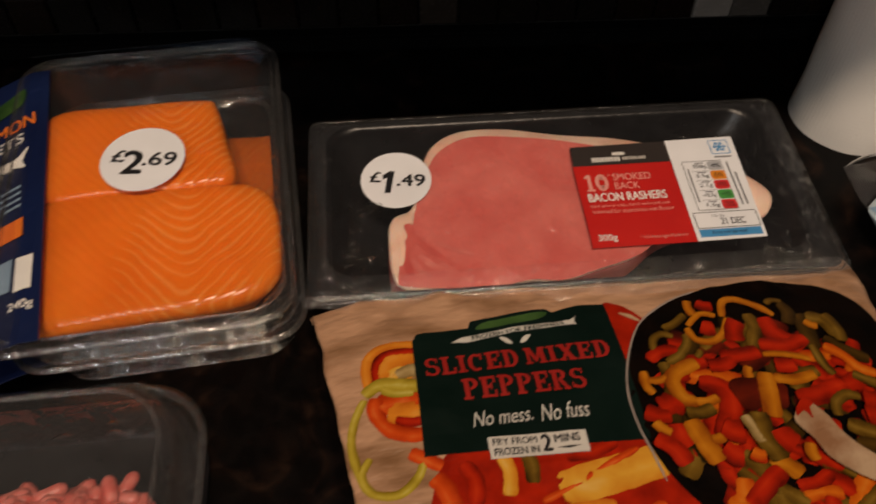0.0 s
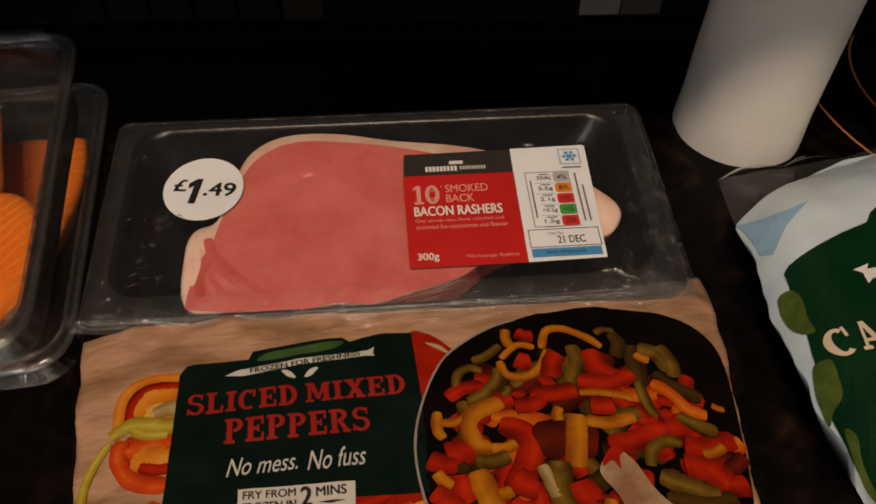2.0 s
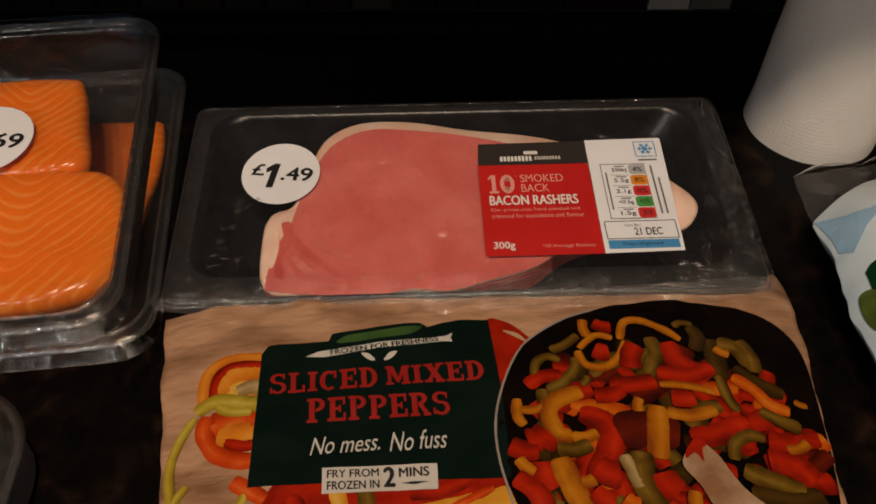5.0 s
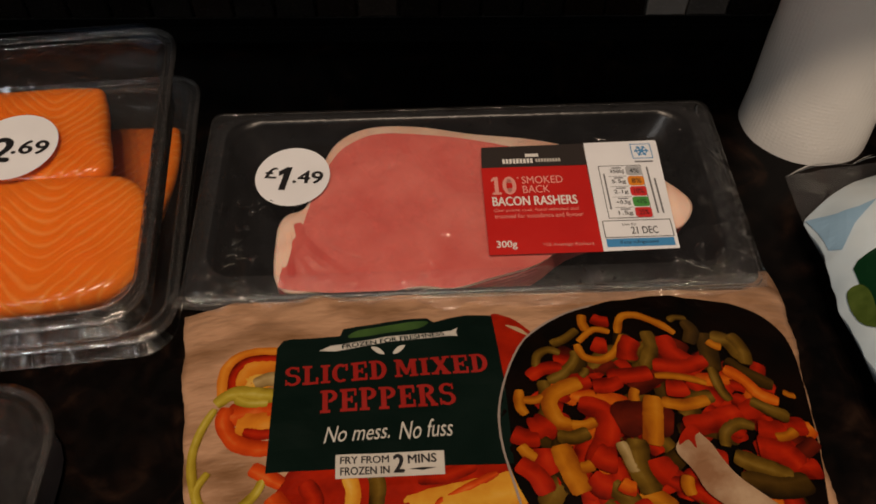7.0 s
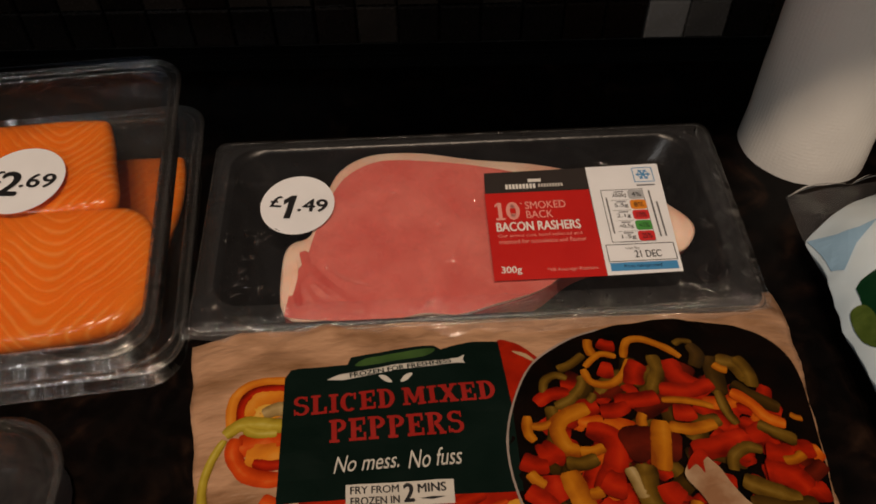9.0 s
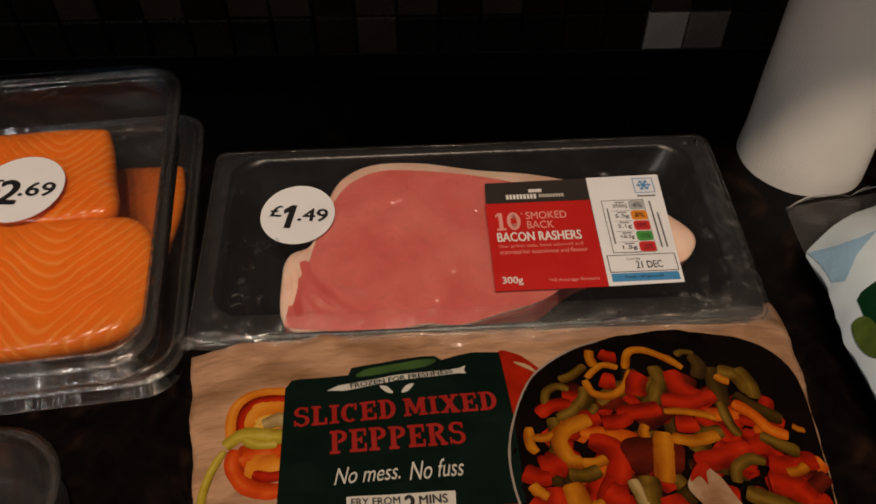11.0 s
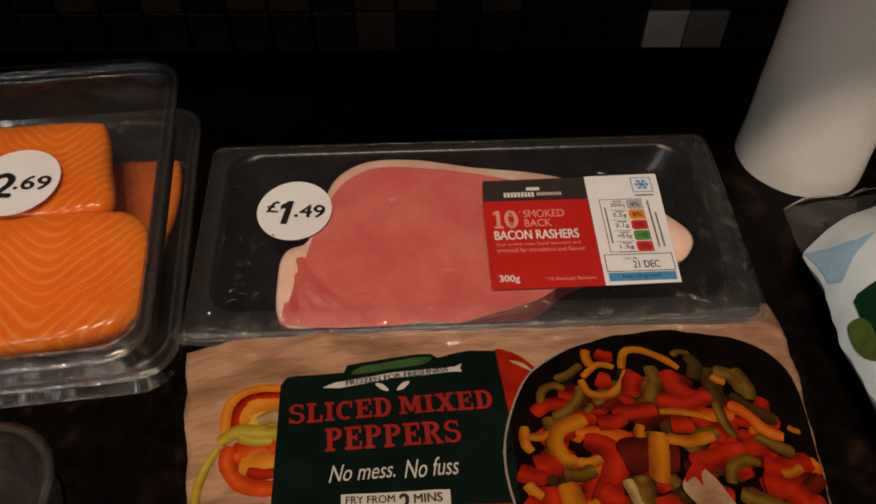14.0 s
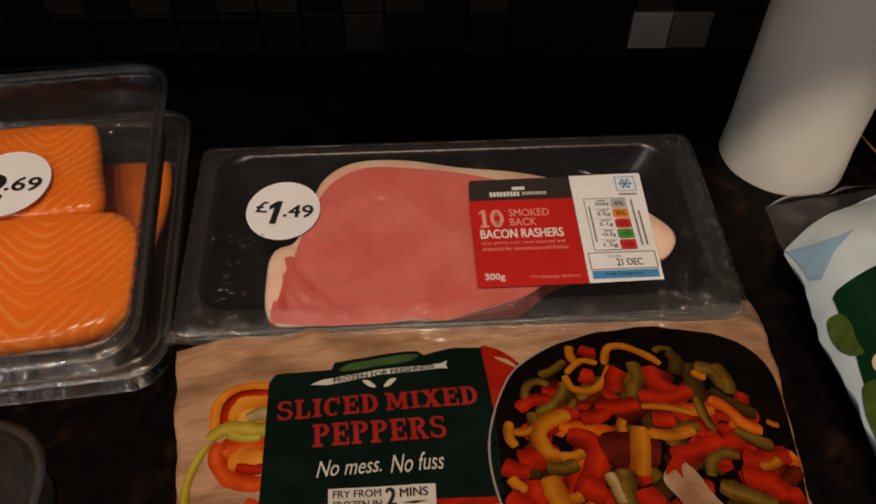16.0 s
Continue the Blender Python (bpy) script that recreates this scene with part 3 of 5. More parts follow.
vs = [[bm.verts.new(p) for p in row[:-1]] for row in grid]
for j in range(ROWS_):
    for i in range(SEG):
        k = (i + 1) % SEG
        f = bm.faces.new((vs[j][i], vs[j][k], vs[j + 1][k], vs[j + 1][i]))
        for lp, (u, v) in zip(f.loops, ((i, j), (i + 1, j), (i + 1, j + 1), (i, j + 1))):
            lp[uvl].uv = (u / SEG * 2 * math.pi * R0 / 0.0026, v / ROWS_ * HR / 0.0024)
bm.faces.new(vs[-1])
part("paper", bm, tissue, roll, smooth=True)
bm = bmesh.new()
bmesh.ops.create_cone(bm, segments=32, radius1=0.02, radius2=0.02, depth=0.226, cap_ends=False, matrix=Matrix.Translation((0, 0, 0.1145)))
part("cardboard_core", bm, cream, roll)

# ---- bacon pack: black tray, rashers, clear film, labels ----
BACON = pose(0.065, 0.26, 0.0425, 5, 0, 4.7)
bacon = thing("bacon_pack", BACON, "sealed pack of pink bacon rashers with a red label", "bacon pack")
tray = part("tray", loft([(-128, 134, -57, 59, 5, -2.5), (-129, 135, -58, 60, 6, -1.2), (-129, 135, -58, 60, 6, -0.4), (-120, 125, -56, 55.5, 14, -0.6), (-118, 123, -54, 54, 18, -3), (-112, 116, -48, 48, 22, -28), (-106, 110, -42, 42, 22, -30)], cap_last=True), tray_black, bacon, "glossy black plastic tray", True)
# stacked rashers: loin with a fat edge, tail at the other end
OUTLINE = [(-87, -50), (-90, -22), (-87, -9), (-77, -3), (-70.5, 22), (-63, 40), (-47, 50), (-22, 50.5), (8, 43.5), (46, 37), (86, 22), (107, 5), (115, -7), (111, -18), (101, -24), (76, -22), (54, -28), (34, -42), (12, -49), (-6, -54), (-22, -52.5), (-42, -56), (-66, -54)]
LEAN = [(-86.5, -48), (-83, -28), (-78, -17), (-75, -4), (-71, 10), (-66, 24), (-58, 36), (-41, 44.5), (-14, 42.5), (18, 35.5), (58, 22), (84, 10), (84, -10), (72, -19), (53, -28.6), (35, -42.2), (12, -49.6), (-6, -54.6), (-22, -53), (-42, -56.4), (-66, -54.6), (-84, -52)]


def rasher(dx, dy, z, thick, ang):
    loop = smooth_loop(OUTLINE, 4)
    bm = bmesh.new()
    rows = []
    cx, cy = sum(p[0] for p in loop) / len(loop), sum(p[1] for p in loop) / len(loop)
    for s, dz in ((0.97, -thick), (1.0, -thick * 0.6), (1.0, -thick * 0.25), (0.985, 0.0)):
        rows.append([bm.verts.new(((cx + (x - cx) * s + dx) * MM, (cy + (y - cy) * s + dy) * MM, (z + dz + 0.5 * noise.noise((x * 0.03, y * 0.03, z))) * MM)) for x, y in turned(loop, ang, 0, 0)])
    for a, b in zip(rows, rows[1:]):
        for i in range(len(a)):
            j = (i + 1) % len(a)
            bm.faces.new((a[i], a[j], b[j], b[i]))
    bmesh.ops.triangulate(bm, faces=[bm.faces.new(rows[-1]), bm.faces.new(rows[0])])
    return bm


# slices below the top one: the stack's shade is painted in as darker red
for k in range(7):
    r = part("rasher", rasher(-0.2 * k, 0.5 * k, -2.4 - 3.7 * k, 3.5, 0.2 * k), bacon_shaded if k else bacon_fat, bacon, "stacked bacon rasher with pale fat edge" if k == 0 else "", True)
    if k == 0:
        def top_z(x, y):
            return -2.4 + 0.5 * noise.noise((x * 0.03, y * 0.03, -2.4))
        patch("lean_meat", smooth_loop(LEAN, 5), bacon_meat, r, top_z, 0.5, 8, "moist pink lean meat")
        for q, (w_, pts, m_) in enumerate((
                (4.2, [(-80, -14), (-78, -24), (-82, -34), (-80, -46)], bacon_red), (3.4, [(-77, -22), (-70, -31), (-60, -40), (-54, -45)], bacon_red),
                (3.6, [(-75, -34), (-68, -42), (-60, -47)], bacon_pale), (2.4, [(-84, -20), (-83, -30), (-85, -40)], bacon_fat), (2.2, [(-72, -46), (-62, -50), (-50, -51)], bacon_pale),
                (2.6, [(-79, -36), (-74, -46), (-72, -52)], bacon_pale), (1.6, [(-66, -26), (-58, -32), (-48, -36)], bacon_pale))):
            patch("meat_streak", ribbon(w_, pts), m_, r, top_z, 0.75 + 0.03 * q, 8)

film = part("film", loft([(-130, 136, -59, 61, 6, -0.2), (-129.5, 135.5, -58.5, 60.5, 6, 0.2), (-121, 125, -56, 56, 18, 0.25), (-116, 120, -51, 51, 18, 0.0)], cap_last=True), bacon_film, bacon, "clear glossy peel-off film", True)
film.visible_shadow = False
rim = part("sealed_rim", loft([(-131, 139, -60, 62, 6, -1.6), (-130, 137, -59.5, 61, 6, 0.5), (-121, 125, -46, 55, 14, 0.7)]), tray_film, bacon, "hazy clear sealed rim", True)
rim.visible_shadow = False

rg = random.Random(31)
for q in range(16):
    crease_ridge(bacon, rg.uniform(-112, -92), rg.uniform(-44, 0), 0.15, rg.uniform(2, 6), rg.uniform(0, 180), rg.uniform(0.35, 0.7))
for cx, cy, sx_, sy_, k in ((-118, -57, 14, 5, 9), (110, -50, 18, 7, 9), (124, 0, 5, 40, 6), (40, -57, 50, 2, 5), (128, 50, 4, 6, 3)):
    for q in range(k):
        crease_ridge(bacon, cx + rg.uniform(-sx_, sx_), cy + rg.uniform(-sy_, sy_), 0.5, rg.uniform(3, 10), rg.uniform(-50, 50) + (90 if sy_ > sx_ else 0), rg.uniform(0.5, 1.2))
for x, y, ln, an, r_ in ((-104, -57, 13, -28, 3.2), (-112, -58, 7, -10, 2.0), (-96, -59, 8, -12, 1.8), (-62, -58, 7, 10, 1.4), (-20, -50, 5, 20, 1.2), (44, -57, 6, 15, 1.4), (63, -52, 5, 60, 1.2), (112, -40, 12, 76, 2.0), (121, -44, 12, 78, 2.0), (124, -28, 9, 80, 1.6), (-108, -26, 5, 40, 1.4), (-104, -18, 4, -30, 1.2), (-99, -36, 4, 70, 1.2), (-102, -8, 4, 10, 1.2)):
    crease_ridge(bacon, x, y, 0.3, ln, an, r_)
rim_bead(bacon, -130, 136, -60, 60.5, 6, -0.6, 0.3)


def skirt_z(x, y):
    """The film's loose front edge: nearly level, then drooping over the bag, with small puckers."""
    return 0.9 - 0.10 * max(0, -52 - y) ** 1.35 + 0.7 * noise.noise((x * 0.06, y * 0.05, 5)) * min(1, max(0, (-46 - y) / 8)) + 0.5 * noise.noise((x * 0.17, y * 0.11, 15)) * min(1, max(0, (-54 - y) / 5))


skirt = patch("film_skirt", [(-131, -56), (-60, -57), (30, -56.5), (100, -55), (128, -53), (135, -54), (138, -60), (110, -63.5), (84, -62.5), (60, -64.5), (20, -66), (-6, -68), (-24, -67), (-48, -68.5), (-70, -66), (-104, -64.5), (-132, -61)], skirt_film, bacon, skirt_z, 0, 4, "hazy loose front edge of the clear film")
skirt.visible_shadow = False
for p in skirt.data.polygons:
    p.use_smooth = True
price_sticker(-84, 14.4, 18.8, 19.4, "1", ".49", bacon, level, -5)
lab = patch("front_label", rect(11.5, 65.2, -38.8, 15.6), red_print, bacon, level, 0.9, 0, "red paper front label")
patch("label_header", [(11.7, 15.6), (65.4, 15.9), (65.6, 30.6), (12.5, 29.8)], dark_print, lab, level, 0.9)
# the maker's name and range become plain bars
patch("name_bar", rect(34.6, 41.4, 22.2, 24.4), white_ink, lab, level, 1.1)
for k in range(9):
    patch("name_bar", rect(22.6 + 1.78 * k, 23.9 + 1.78 * k, 17.9, 21.1), white_ink, lab, level, 1.1)
for k in range(9):
    patch("name_bar", rect(39.6 + 1.46 * k, 40.6 + 1.46 * k, 18.6, 20.8), dim_white, lab, level, 1.1)
for body, b, m_, bold in (("10", (15.6, 28.2, -2.4, 9.0), pink_ink, 0.03), ("*", (28.7, 29.9, 7.4, 8.8), pink_ink, 0.0), ("SMOKED", (31.2, 51.8, 4.2, 9.0), pink_ink, 0.008), ("BACK", (31.2, 44.6, -1.9, 2.9), pink_ink, 0.008), ("BACON RASHERS", (15.6, 57.2, -9.6, -4.0), white_ink, 0.03),
                          ("Our prime cuts, hand selected and", (15.8, 57.2, -14.0, -11.4), pink_ink, 0.0), ("trimmed for succulence and flavour", (15.8, 58.9, -17.4, -14.8), pink_ink, 0.0), ("300g", (15.4, 25.0, -36.0, -31.0), white_ink, 0.02), ("*10 Average Rashers", (37.2, 61.4, -35.4, -32.8), pink_ink, 0.0)):
    (slab_write if body == "10" else write)(body, b, m_, lab, level, 1.15, *(() if body == "10" else (0, bold)))
wl = patch("date_label", [(65.2, -38.8), (101.4, -38.2), (103.8, 30.6), (103.0, 31.4), (65.8, 30.8)], white_print, bacon, level, 1.0, 0, "white nutrition and date label")


def frame_line(x0, x1, y0, y1, w, material, parent, lift):
    for r_ in (rect(x0, x1, y0, y0 + w), rect(x0, x1, y1 - w, y1), rect(x0, x0 + w, y0 + w, y1 - w), rect(x1 - w, x1, y0 + w, y1 - w)):
        patch("rule", r_, material, parent, level, lift)


frame_line(89.6, 100.2, 18.8, 29.0, 0.45, blue_ink, wl, 1.2)
for k in range(3):
    patch("snowflake", turned(rect(91.2, 98.6, 23.6, 24.5), 60 * k, 94.9, 24.0), blue_ink, wl, level, 1.25 + 0.02 * k)
for k in range(6):
    ax, ay = 94.9 + 2.6 * math.cos(radians(60 * k)), 24.0 + 2.6 * math.sin(radians(60 * k))
    patch("snowflake", turned(rect(ax - 1.2, ax + 1.2, ay - 0.3, ay + 0.3), 60 * k + 90, ax, ay), blue_ink, wl, level, 1.33)
patch("small_print", rect(90.2, 99.6, 16.2, 17.2), grey_ink, wl, level, 1.2)
frame_line(70.8, 92.6, -19.6, 14.4, 0.4, grey_ink, wl, 1.2)
patch("small_print", rect(72.6, 73.4, -14, 9), grey_ink, wl, level, 1.2)
for k, (body, pc, m_) in enumerate((("350kJ", "4%", None), ("5.5g", "8%", amber_ink), ("2.1g", "10%", redl_ink), ("<0.5g", "<1%", green_ink), ("1.5g", "25%", redl_ink))):
    y = 8.6 - 6.7 * k
    if m_:
        patch("traffic_light", ring_points(84.4, 92.6, y - 1.1, y + 5.1, 1.5, 4), m_, wl, level, 1.25)
    else:
        patch("traffic_light", ring_points(84.4, 92.6, y - 1.1, y + 5.1, 1.5, 4), light_grey, wl, level, 1.25)
    write(body, (76.2, 83.2, y, y + 3.0), black_ink, wl, level, 1.3, 0, 0.01)
    write(pc, (86.2, 91.0, y + 0.4, y + 3.4), black_ink, wl, level, 1.4, 0, 0.01)
    patch("rule", rect(75, 84.4, y - 1.6, y - 1.35), grey_ink, wl, level, 1.2)
    patch("small_print", rect(77.6, 82.4, y + 3.8, y + 4.5), grey_ink, wl, level, 1.2)
for x in (95.0, 97.6):
    patch("small_print", rect(x, x + 0.9, -17, 13 - (x - 95) * 3), grey_ink, wl, level, 1.2)
frame_line(67.2, 100.4, -31.2, -20.8, 0.4, black_ink, wl, 1.2)
write("Use By:", (76.6, 83.6, -24.6, -22.6), grey_ink, wl, level, 1.25)
write("21 DEC", (80.4, 93.2, -29.2, -25.0), black_ink, wl, level, 1.25, 0, 0.015)
patch("blue_bar", rect(67.4, 99.8, -36.6, -31.8), blue_ink, wl, level, 1.2)
write("Keep refrigerated", (74, 92, -35.4, -33.0), black_ink, wl, level, 1.3)

# ---- frozen pepper bag ----
PEPPER = pose(0.08, 0.16, 0.038, -3, 3, 8)


def pepper_z(x, y):
    """Pillow of a full frozen bag: flat middle, falling to the seams, lumpy with pieces."""
    u, v = (x - 10) / 145, (y + 42) / 108
    drop = 9 * abs(u) ** 5 + 10 * abs(v) ** 7
    lump = 1.0 * noise.noise((x * 0.035, y * 0.035, 3)) + 0.6 * noise.noise((x * 0.09, y * 0.09, 7)) + 0.5 * max(0, min(1, (-70 - x) / 30)) * noise.noise((x * 0.05, y * 0.22, 11))
    seam = 1.3 * math.sin(x * 0.16 + 2 * noise.noise((x * 0.02, 0, 1))) * max(0, (y - 30) / 22) + 1.4 * noise.noise((x * 0.11, y * 0.16, 21)) * min(1, (y - 25) / 12) if y > 25 else 0
    tuck = 15 * max(0, min(1, (y - 49) / 8)) * max(0, min(1, (128 - x) / 8))
    drop += tuck
    return -drop + lump * (1 - min(1, abs(u) ** 6)) + seam


def bag_edges(y):
    wav = 1.6 * noise.noise((0, y * 0.06, 2)) + 0.8 * noise.noise((0, y * 0.2, 9))
    return -132 + (46 - y) * 0.13 + wav, 154 - (64 - max(y, -60)) * 0.25 - wav


peppers = thing("frozen_pepper_bag", PEPPER, "full plastic bag of frozen sliced mixed peppers with printed front", "food bag")
bm = bmesh.new()
NX, NY = 110, 84
tops, lows = [], []
for j in range(NY + 1):
    y = -150 + (216) * j / NY
    xl, xr = bag_edges(y)
    rt, rl = [], []
    for i in range(NX + 1):
        x = xl + (xr - xl) * i / NX
        zt = pepper_z(x, y)
        rt.append(bm.verts.new((x * MM, y * MM, zt * MM)))
        edge = min(i, NX - i, NY - j, j) / 8
        zl = zt - 0.6 - (zt + 35.5) * min(1, edge) if edge else zt - 0.6
        rl.append(bm.verts.new((x * MM, y * MM, zl * MM)))
    tops.append(rt)
    lows.append(rl)
for j in range(NY):
    for i in range(NX):
        bm.faces.new((tops[j][i], tops[j][i + 1], tops[j + 1][i + 1], tops[j + 1][i]))
        bm.faces.new((lows[j][i], lows[j + 1][i], lows[j + 1][i + 1], lows[j][i + 1]))
rim_t = tops[0] + [r[-1] for r in tops[1:]] + tops[-1][-2::-1] + [r[0] for r in tops[-2:0:-1]]
rim_l = lows[0] + [r[-1] for r in lows[1:]] + lows[-1][-2::-1] + [r[0] for r in lows[-2:0:-1]]
for i in range(len(rim_t)):
    j = (i + 1) % len(rim_t)
    bm.faces.new((rim_t[i], rim_l[i], rim_l[j], rim_t[j]))
part("bag_film", bm, wood_print, peppers, "printed film with a pale wooden board", True)


def pprint(name, poly, material, parent, lift, label="", cell=6):
    return patch(name, poly, material, parent, pepper_z, lift, cell, label)


def fried(name, edge, body, pale):
    """Print of a fried slice: dark skin along both sides, a paler moist middle, no two alike."""
    m, t, b = nodes_of(name)
    n, l = t.nodes.new, t.links.new
    co, sx, no, inf, mp = n("ShaderNodeTexCoord"), n("ShaderNodeSeparateXYZ"), n("ShaderNodeTexNoise"), n("ShaderNodeObjectInfo"), n("ShaderNodeMapping")
    l(co.outputs["UV"], sx.inputs[0])
    no.inputs["Scale"].default_value, no.inputs["Detail"].default_value, no.inputs["Distortion"].default_value = 105, 5, 0.4
    l(co.outputs["Object"], mp.inputs["Vector"])
    l(inf.outputs["Random"], mp.inputs["Location"])
    l(mp.outputs[0], no.inputs["Vector"])

    def calc(op, p, q):
        k = n("ShaderNodeMath")
        k.operation = op
        for i, v in enumerate((p, q)):
            if isinstance(v, (int, float)):
                k.inputs[i].default_value = v
            else:
                l(v, k.inputs[i])
        return k.outputs[0]

    # the pale line lies off the middle, on a side that differs from slice to slice
    mid = calc("ADD", calc("MULTIPLY", inf.outputs["Random"], 0.36), 0.32)
    across = calc("SUBTRACT", 1.0, calc("MULTIPLY", calc("ABSOLUTE", calc("SUBTRACT", sx.outputs[0], mid), 0.0), 1.7))
    tone = calc("ADD", calc("ADD", calc("MULTIPLY", across, 0.46), 0.12), calc("MULTIPLY", calc("SUBTRACT", no.outputs["Fac"], 0.5), 0.85))
    ra = n("ShaderNodeValToRGB")
    e = ra.color_ramp.elements
    e[0].position, e[0].color = 0.08, (*edge, 1)
    e[1].position, e[1].color = 0.92, (*pale, 1)
    k = e.new(0.50)
    k.color = (*body, 1)
    l(tone, ra.inputs[0])
    l(ra.outputs[0], b.inputs["Base Color"])
    b.inputs["Roughness"].default_value = 0.38
    b.inputs["Specular IOR Level"].default_value = 0.2
    return m


FRIED = {
    red: fried("fried_red_pepper", (0.10, 0.004, 0.001), (0.35, 0.013, 0.002), (0.52, 0.036, 0.006)),
    dark_red: fried("fried_dark_pepper", (0.018, 0.002, 0.001), (0.085, 0.007, 0.002), (0.17, 0.014, 0.004)),
    yellow: fried("fried_yellow_pepper", (0.20, 0.042, 0.002), (0.41, 0.135, 0.005), (0.55, 0.24, 0.020)),
    orange: fried("fried_orange_pepper", (0.30, 0.020, 0.001), (0.52, 0.11, 0.005), (0.60, 0.24, 0.03)),
    olive: fried("fried_green_pepper", (0.030, 0.013, 0.001), (0.135, 0.070, 0.007), (0.26, 0.16, 0.028)),
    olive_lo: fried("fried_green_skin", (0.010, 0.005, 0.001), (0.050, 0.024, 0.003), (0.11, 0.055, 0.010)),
    cream: fried("fried_pale_slice", (0.14, 0.075, 0.015), (0.36, 0.25, 0.10), (0.56, 0.46, 0.28))}

def slice_print(w, pts, material, lift, picture):
    """One slice in the picture: a softly rounded strip along a few points."""
    ps = [Vector((*p, 0)) for p in pts]
    if len(ps) == 2:
        ps.insert(1, (ps[0] + ps[1]) / 2 + Vector((ps[1].y - ps[0].y, ps[0].x - ps[1].x, 0)) * 0.10)
    line = []
    k = len(ps)
    for i in range(k - 1):
        a, b, c, d = ps[max(0, i - 1)], ps[i], ps[i + 1], ps[min(k - 1, i + 2)]
        for q in range(6):
            t = q / 6
            line.append(0.5 * (2 * b + (c - a) * t + (2 * a - 5 * b + 4 * c - d) * t * t + (3 * b - a - 3 * c + d) * t ** 3))
    line.append(ps[-1])
    n_ = len(line) - 1
    bm = bmesh.new()
    rows = []
    for i, p in enumerate(line):
        d = (line[min(i + 1, n_)] - line[max(i - 1, 0)]).normalized()
        nrm = Vector((-d.y, d.x, 0))
        e = abs(2 * i / n_ - 1)
        hw = w / 2 * (1 - 0.34 * e ** 8) * (1 + 0.16 * noise.noise((p.x * 0.25, p.y * 0.25, w)))
        row = []
        for q, h in ((-1, 0.0), (-0.6, 0.06), (0, 0.08), (0.6, 0.06), (1, 0.0)):
            v = p + nrm * hw * q
            row.append(bm.verts.new((v.x * MM, v.y * MM, (pepper_z(v.x, v.y) + lift + h) * MM)))
        rows.append(row)
    side = bm.loops.layers.uv.new("across")
    for i, (a, b) in enumerate(zip(rows, rows[1:])):
        for q in range(4):
            f = bm.faces.new((a[q], b[q], b[q + 1], a[q + 1]))
            for lp, (u, v) in zip(f.loops, ((q, i), (q, i + 1), (q + 1, i + 1), (q + 1, i))):
                lp[side].uv = ((0.0, 0.2, 0.5, 0.8, 1.0)[u], v / n_)
    ob = part("pepper_slice", bm, FRIED.get(material, material), picture, "", True)
    if sum(p.normal.z for p in ob.data.polygons) < 0:
        ob.data.flip_normals()
    return ob


fresh_lime = fried("fresh_lime_pepper", (0.20, 0.13, 0.006), (0.40, 0.30, 0.030), (0.60, 0.52, 0.16))
fresh_red = fried("fresh_red_pepper", (0.30, 0.020, 0.002), (0.54, 0.060, 0.006), (0.66, 0.20, 0.04))
fresh_orange = fried("fresh_orange_pepper", (0.42, 0.090, 0.006), (0.60, 0.20, 0.015), (0.64, 0.32, 0.06))
fresh_yellow = fried("fresh_yellow_pepper", (0.50, 0.17, 0.010), (0.60, 0.30, 0.03), (0.64, 0.42, 0.12))

# raw rings printed beside the green panel
pic = pprint("pepper_picture", smooth_loop([(-109, -8), (-110, 3), (-109, 12), (-104, 16), (-86, 16), (-86, -30), (-97, -29), (-105, -19)], 5), wood_print, peppers, 0.25, "picture of sliced raw peppers")
for k, (w_, pts, m_) in enumerate((
        (12, [(-102, 0), (-96, 5), (-84, 5)], fresh_yellow), (11, [(-104, 2), (-99, 10), (-84, 10)], fresh_orange),
        (5.0, [(-109, -6), (-110, 3), (-109, 12), (-104, 16.5), (-96, 17.5), (-84, 16)], fresh_orange), (4.5, [(-106, -1), (-106, 8), (-102, 13), (-94, 14), (-84, 12.5)], red),
        (6.5, [(-97, 1.5), (-91, 3.5), (-84, 1.5)], cream), (11, [(-106, -12), (-97, -11), (-86, -11)], fresh_red), (11, [(-103, -17), (-95, -18), (-86, -19)], fresh_orange),
        (7.0, [(-107, -8), (-108, -15), (-103, -24), (-94, -28), (-85, -28)], fresh_red), (5, [(-100, -20), (-93, -22), (-86, -22)], red),
        (6.4, [(-112, -6), (-106, -2), (-98, -2.5), (-91, -4.5), (-83, -6)], fresh_lime), (4.4, [(-104, -4), (-99, -7), (-91, -8)], fresh_lime),
        (3.6, [(-116, -46), (-119, -30), (-117, -18), (-112, -8)], fresh_lime), (3.8, [(-112, -36), (-116, -43), (-112, -51), (-102, -53), (-94, -47), (-91, -40)], fresh_lime),
        (6, [(-96, -36), (-90, -40), (-84, -44)], fresh_red))):
    slice_print(w_, pts, m_, 0.32 + 0.02 * k, pic)
# spread of slices under the panel
low = pprint("pepper_picture", smooth_loop([(-84, -42), (-60, -38), (10, -38), (12, -80), (-30, -110), (-92, -96)], 5), red, peppers, 0.2)
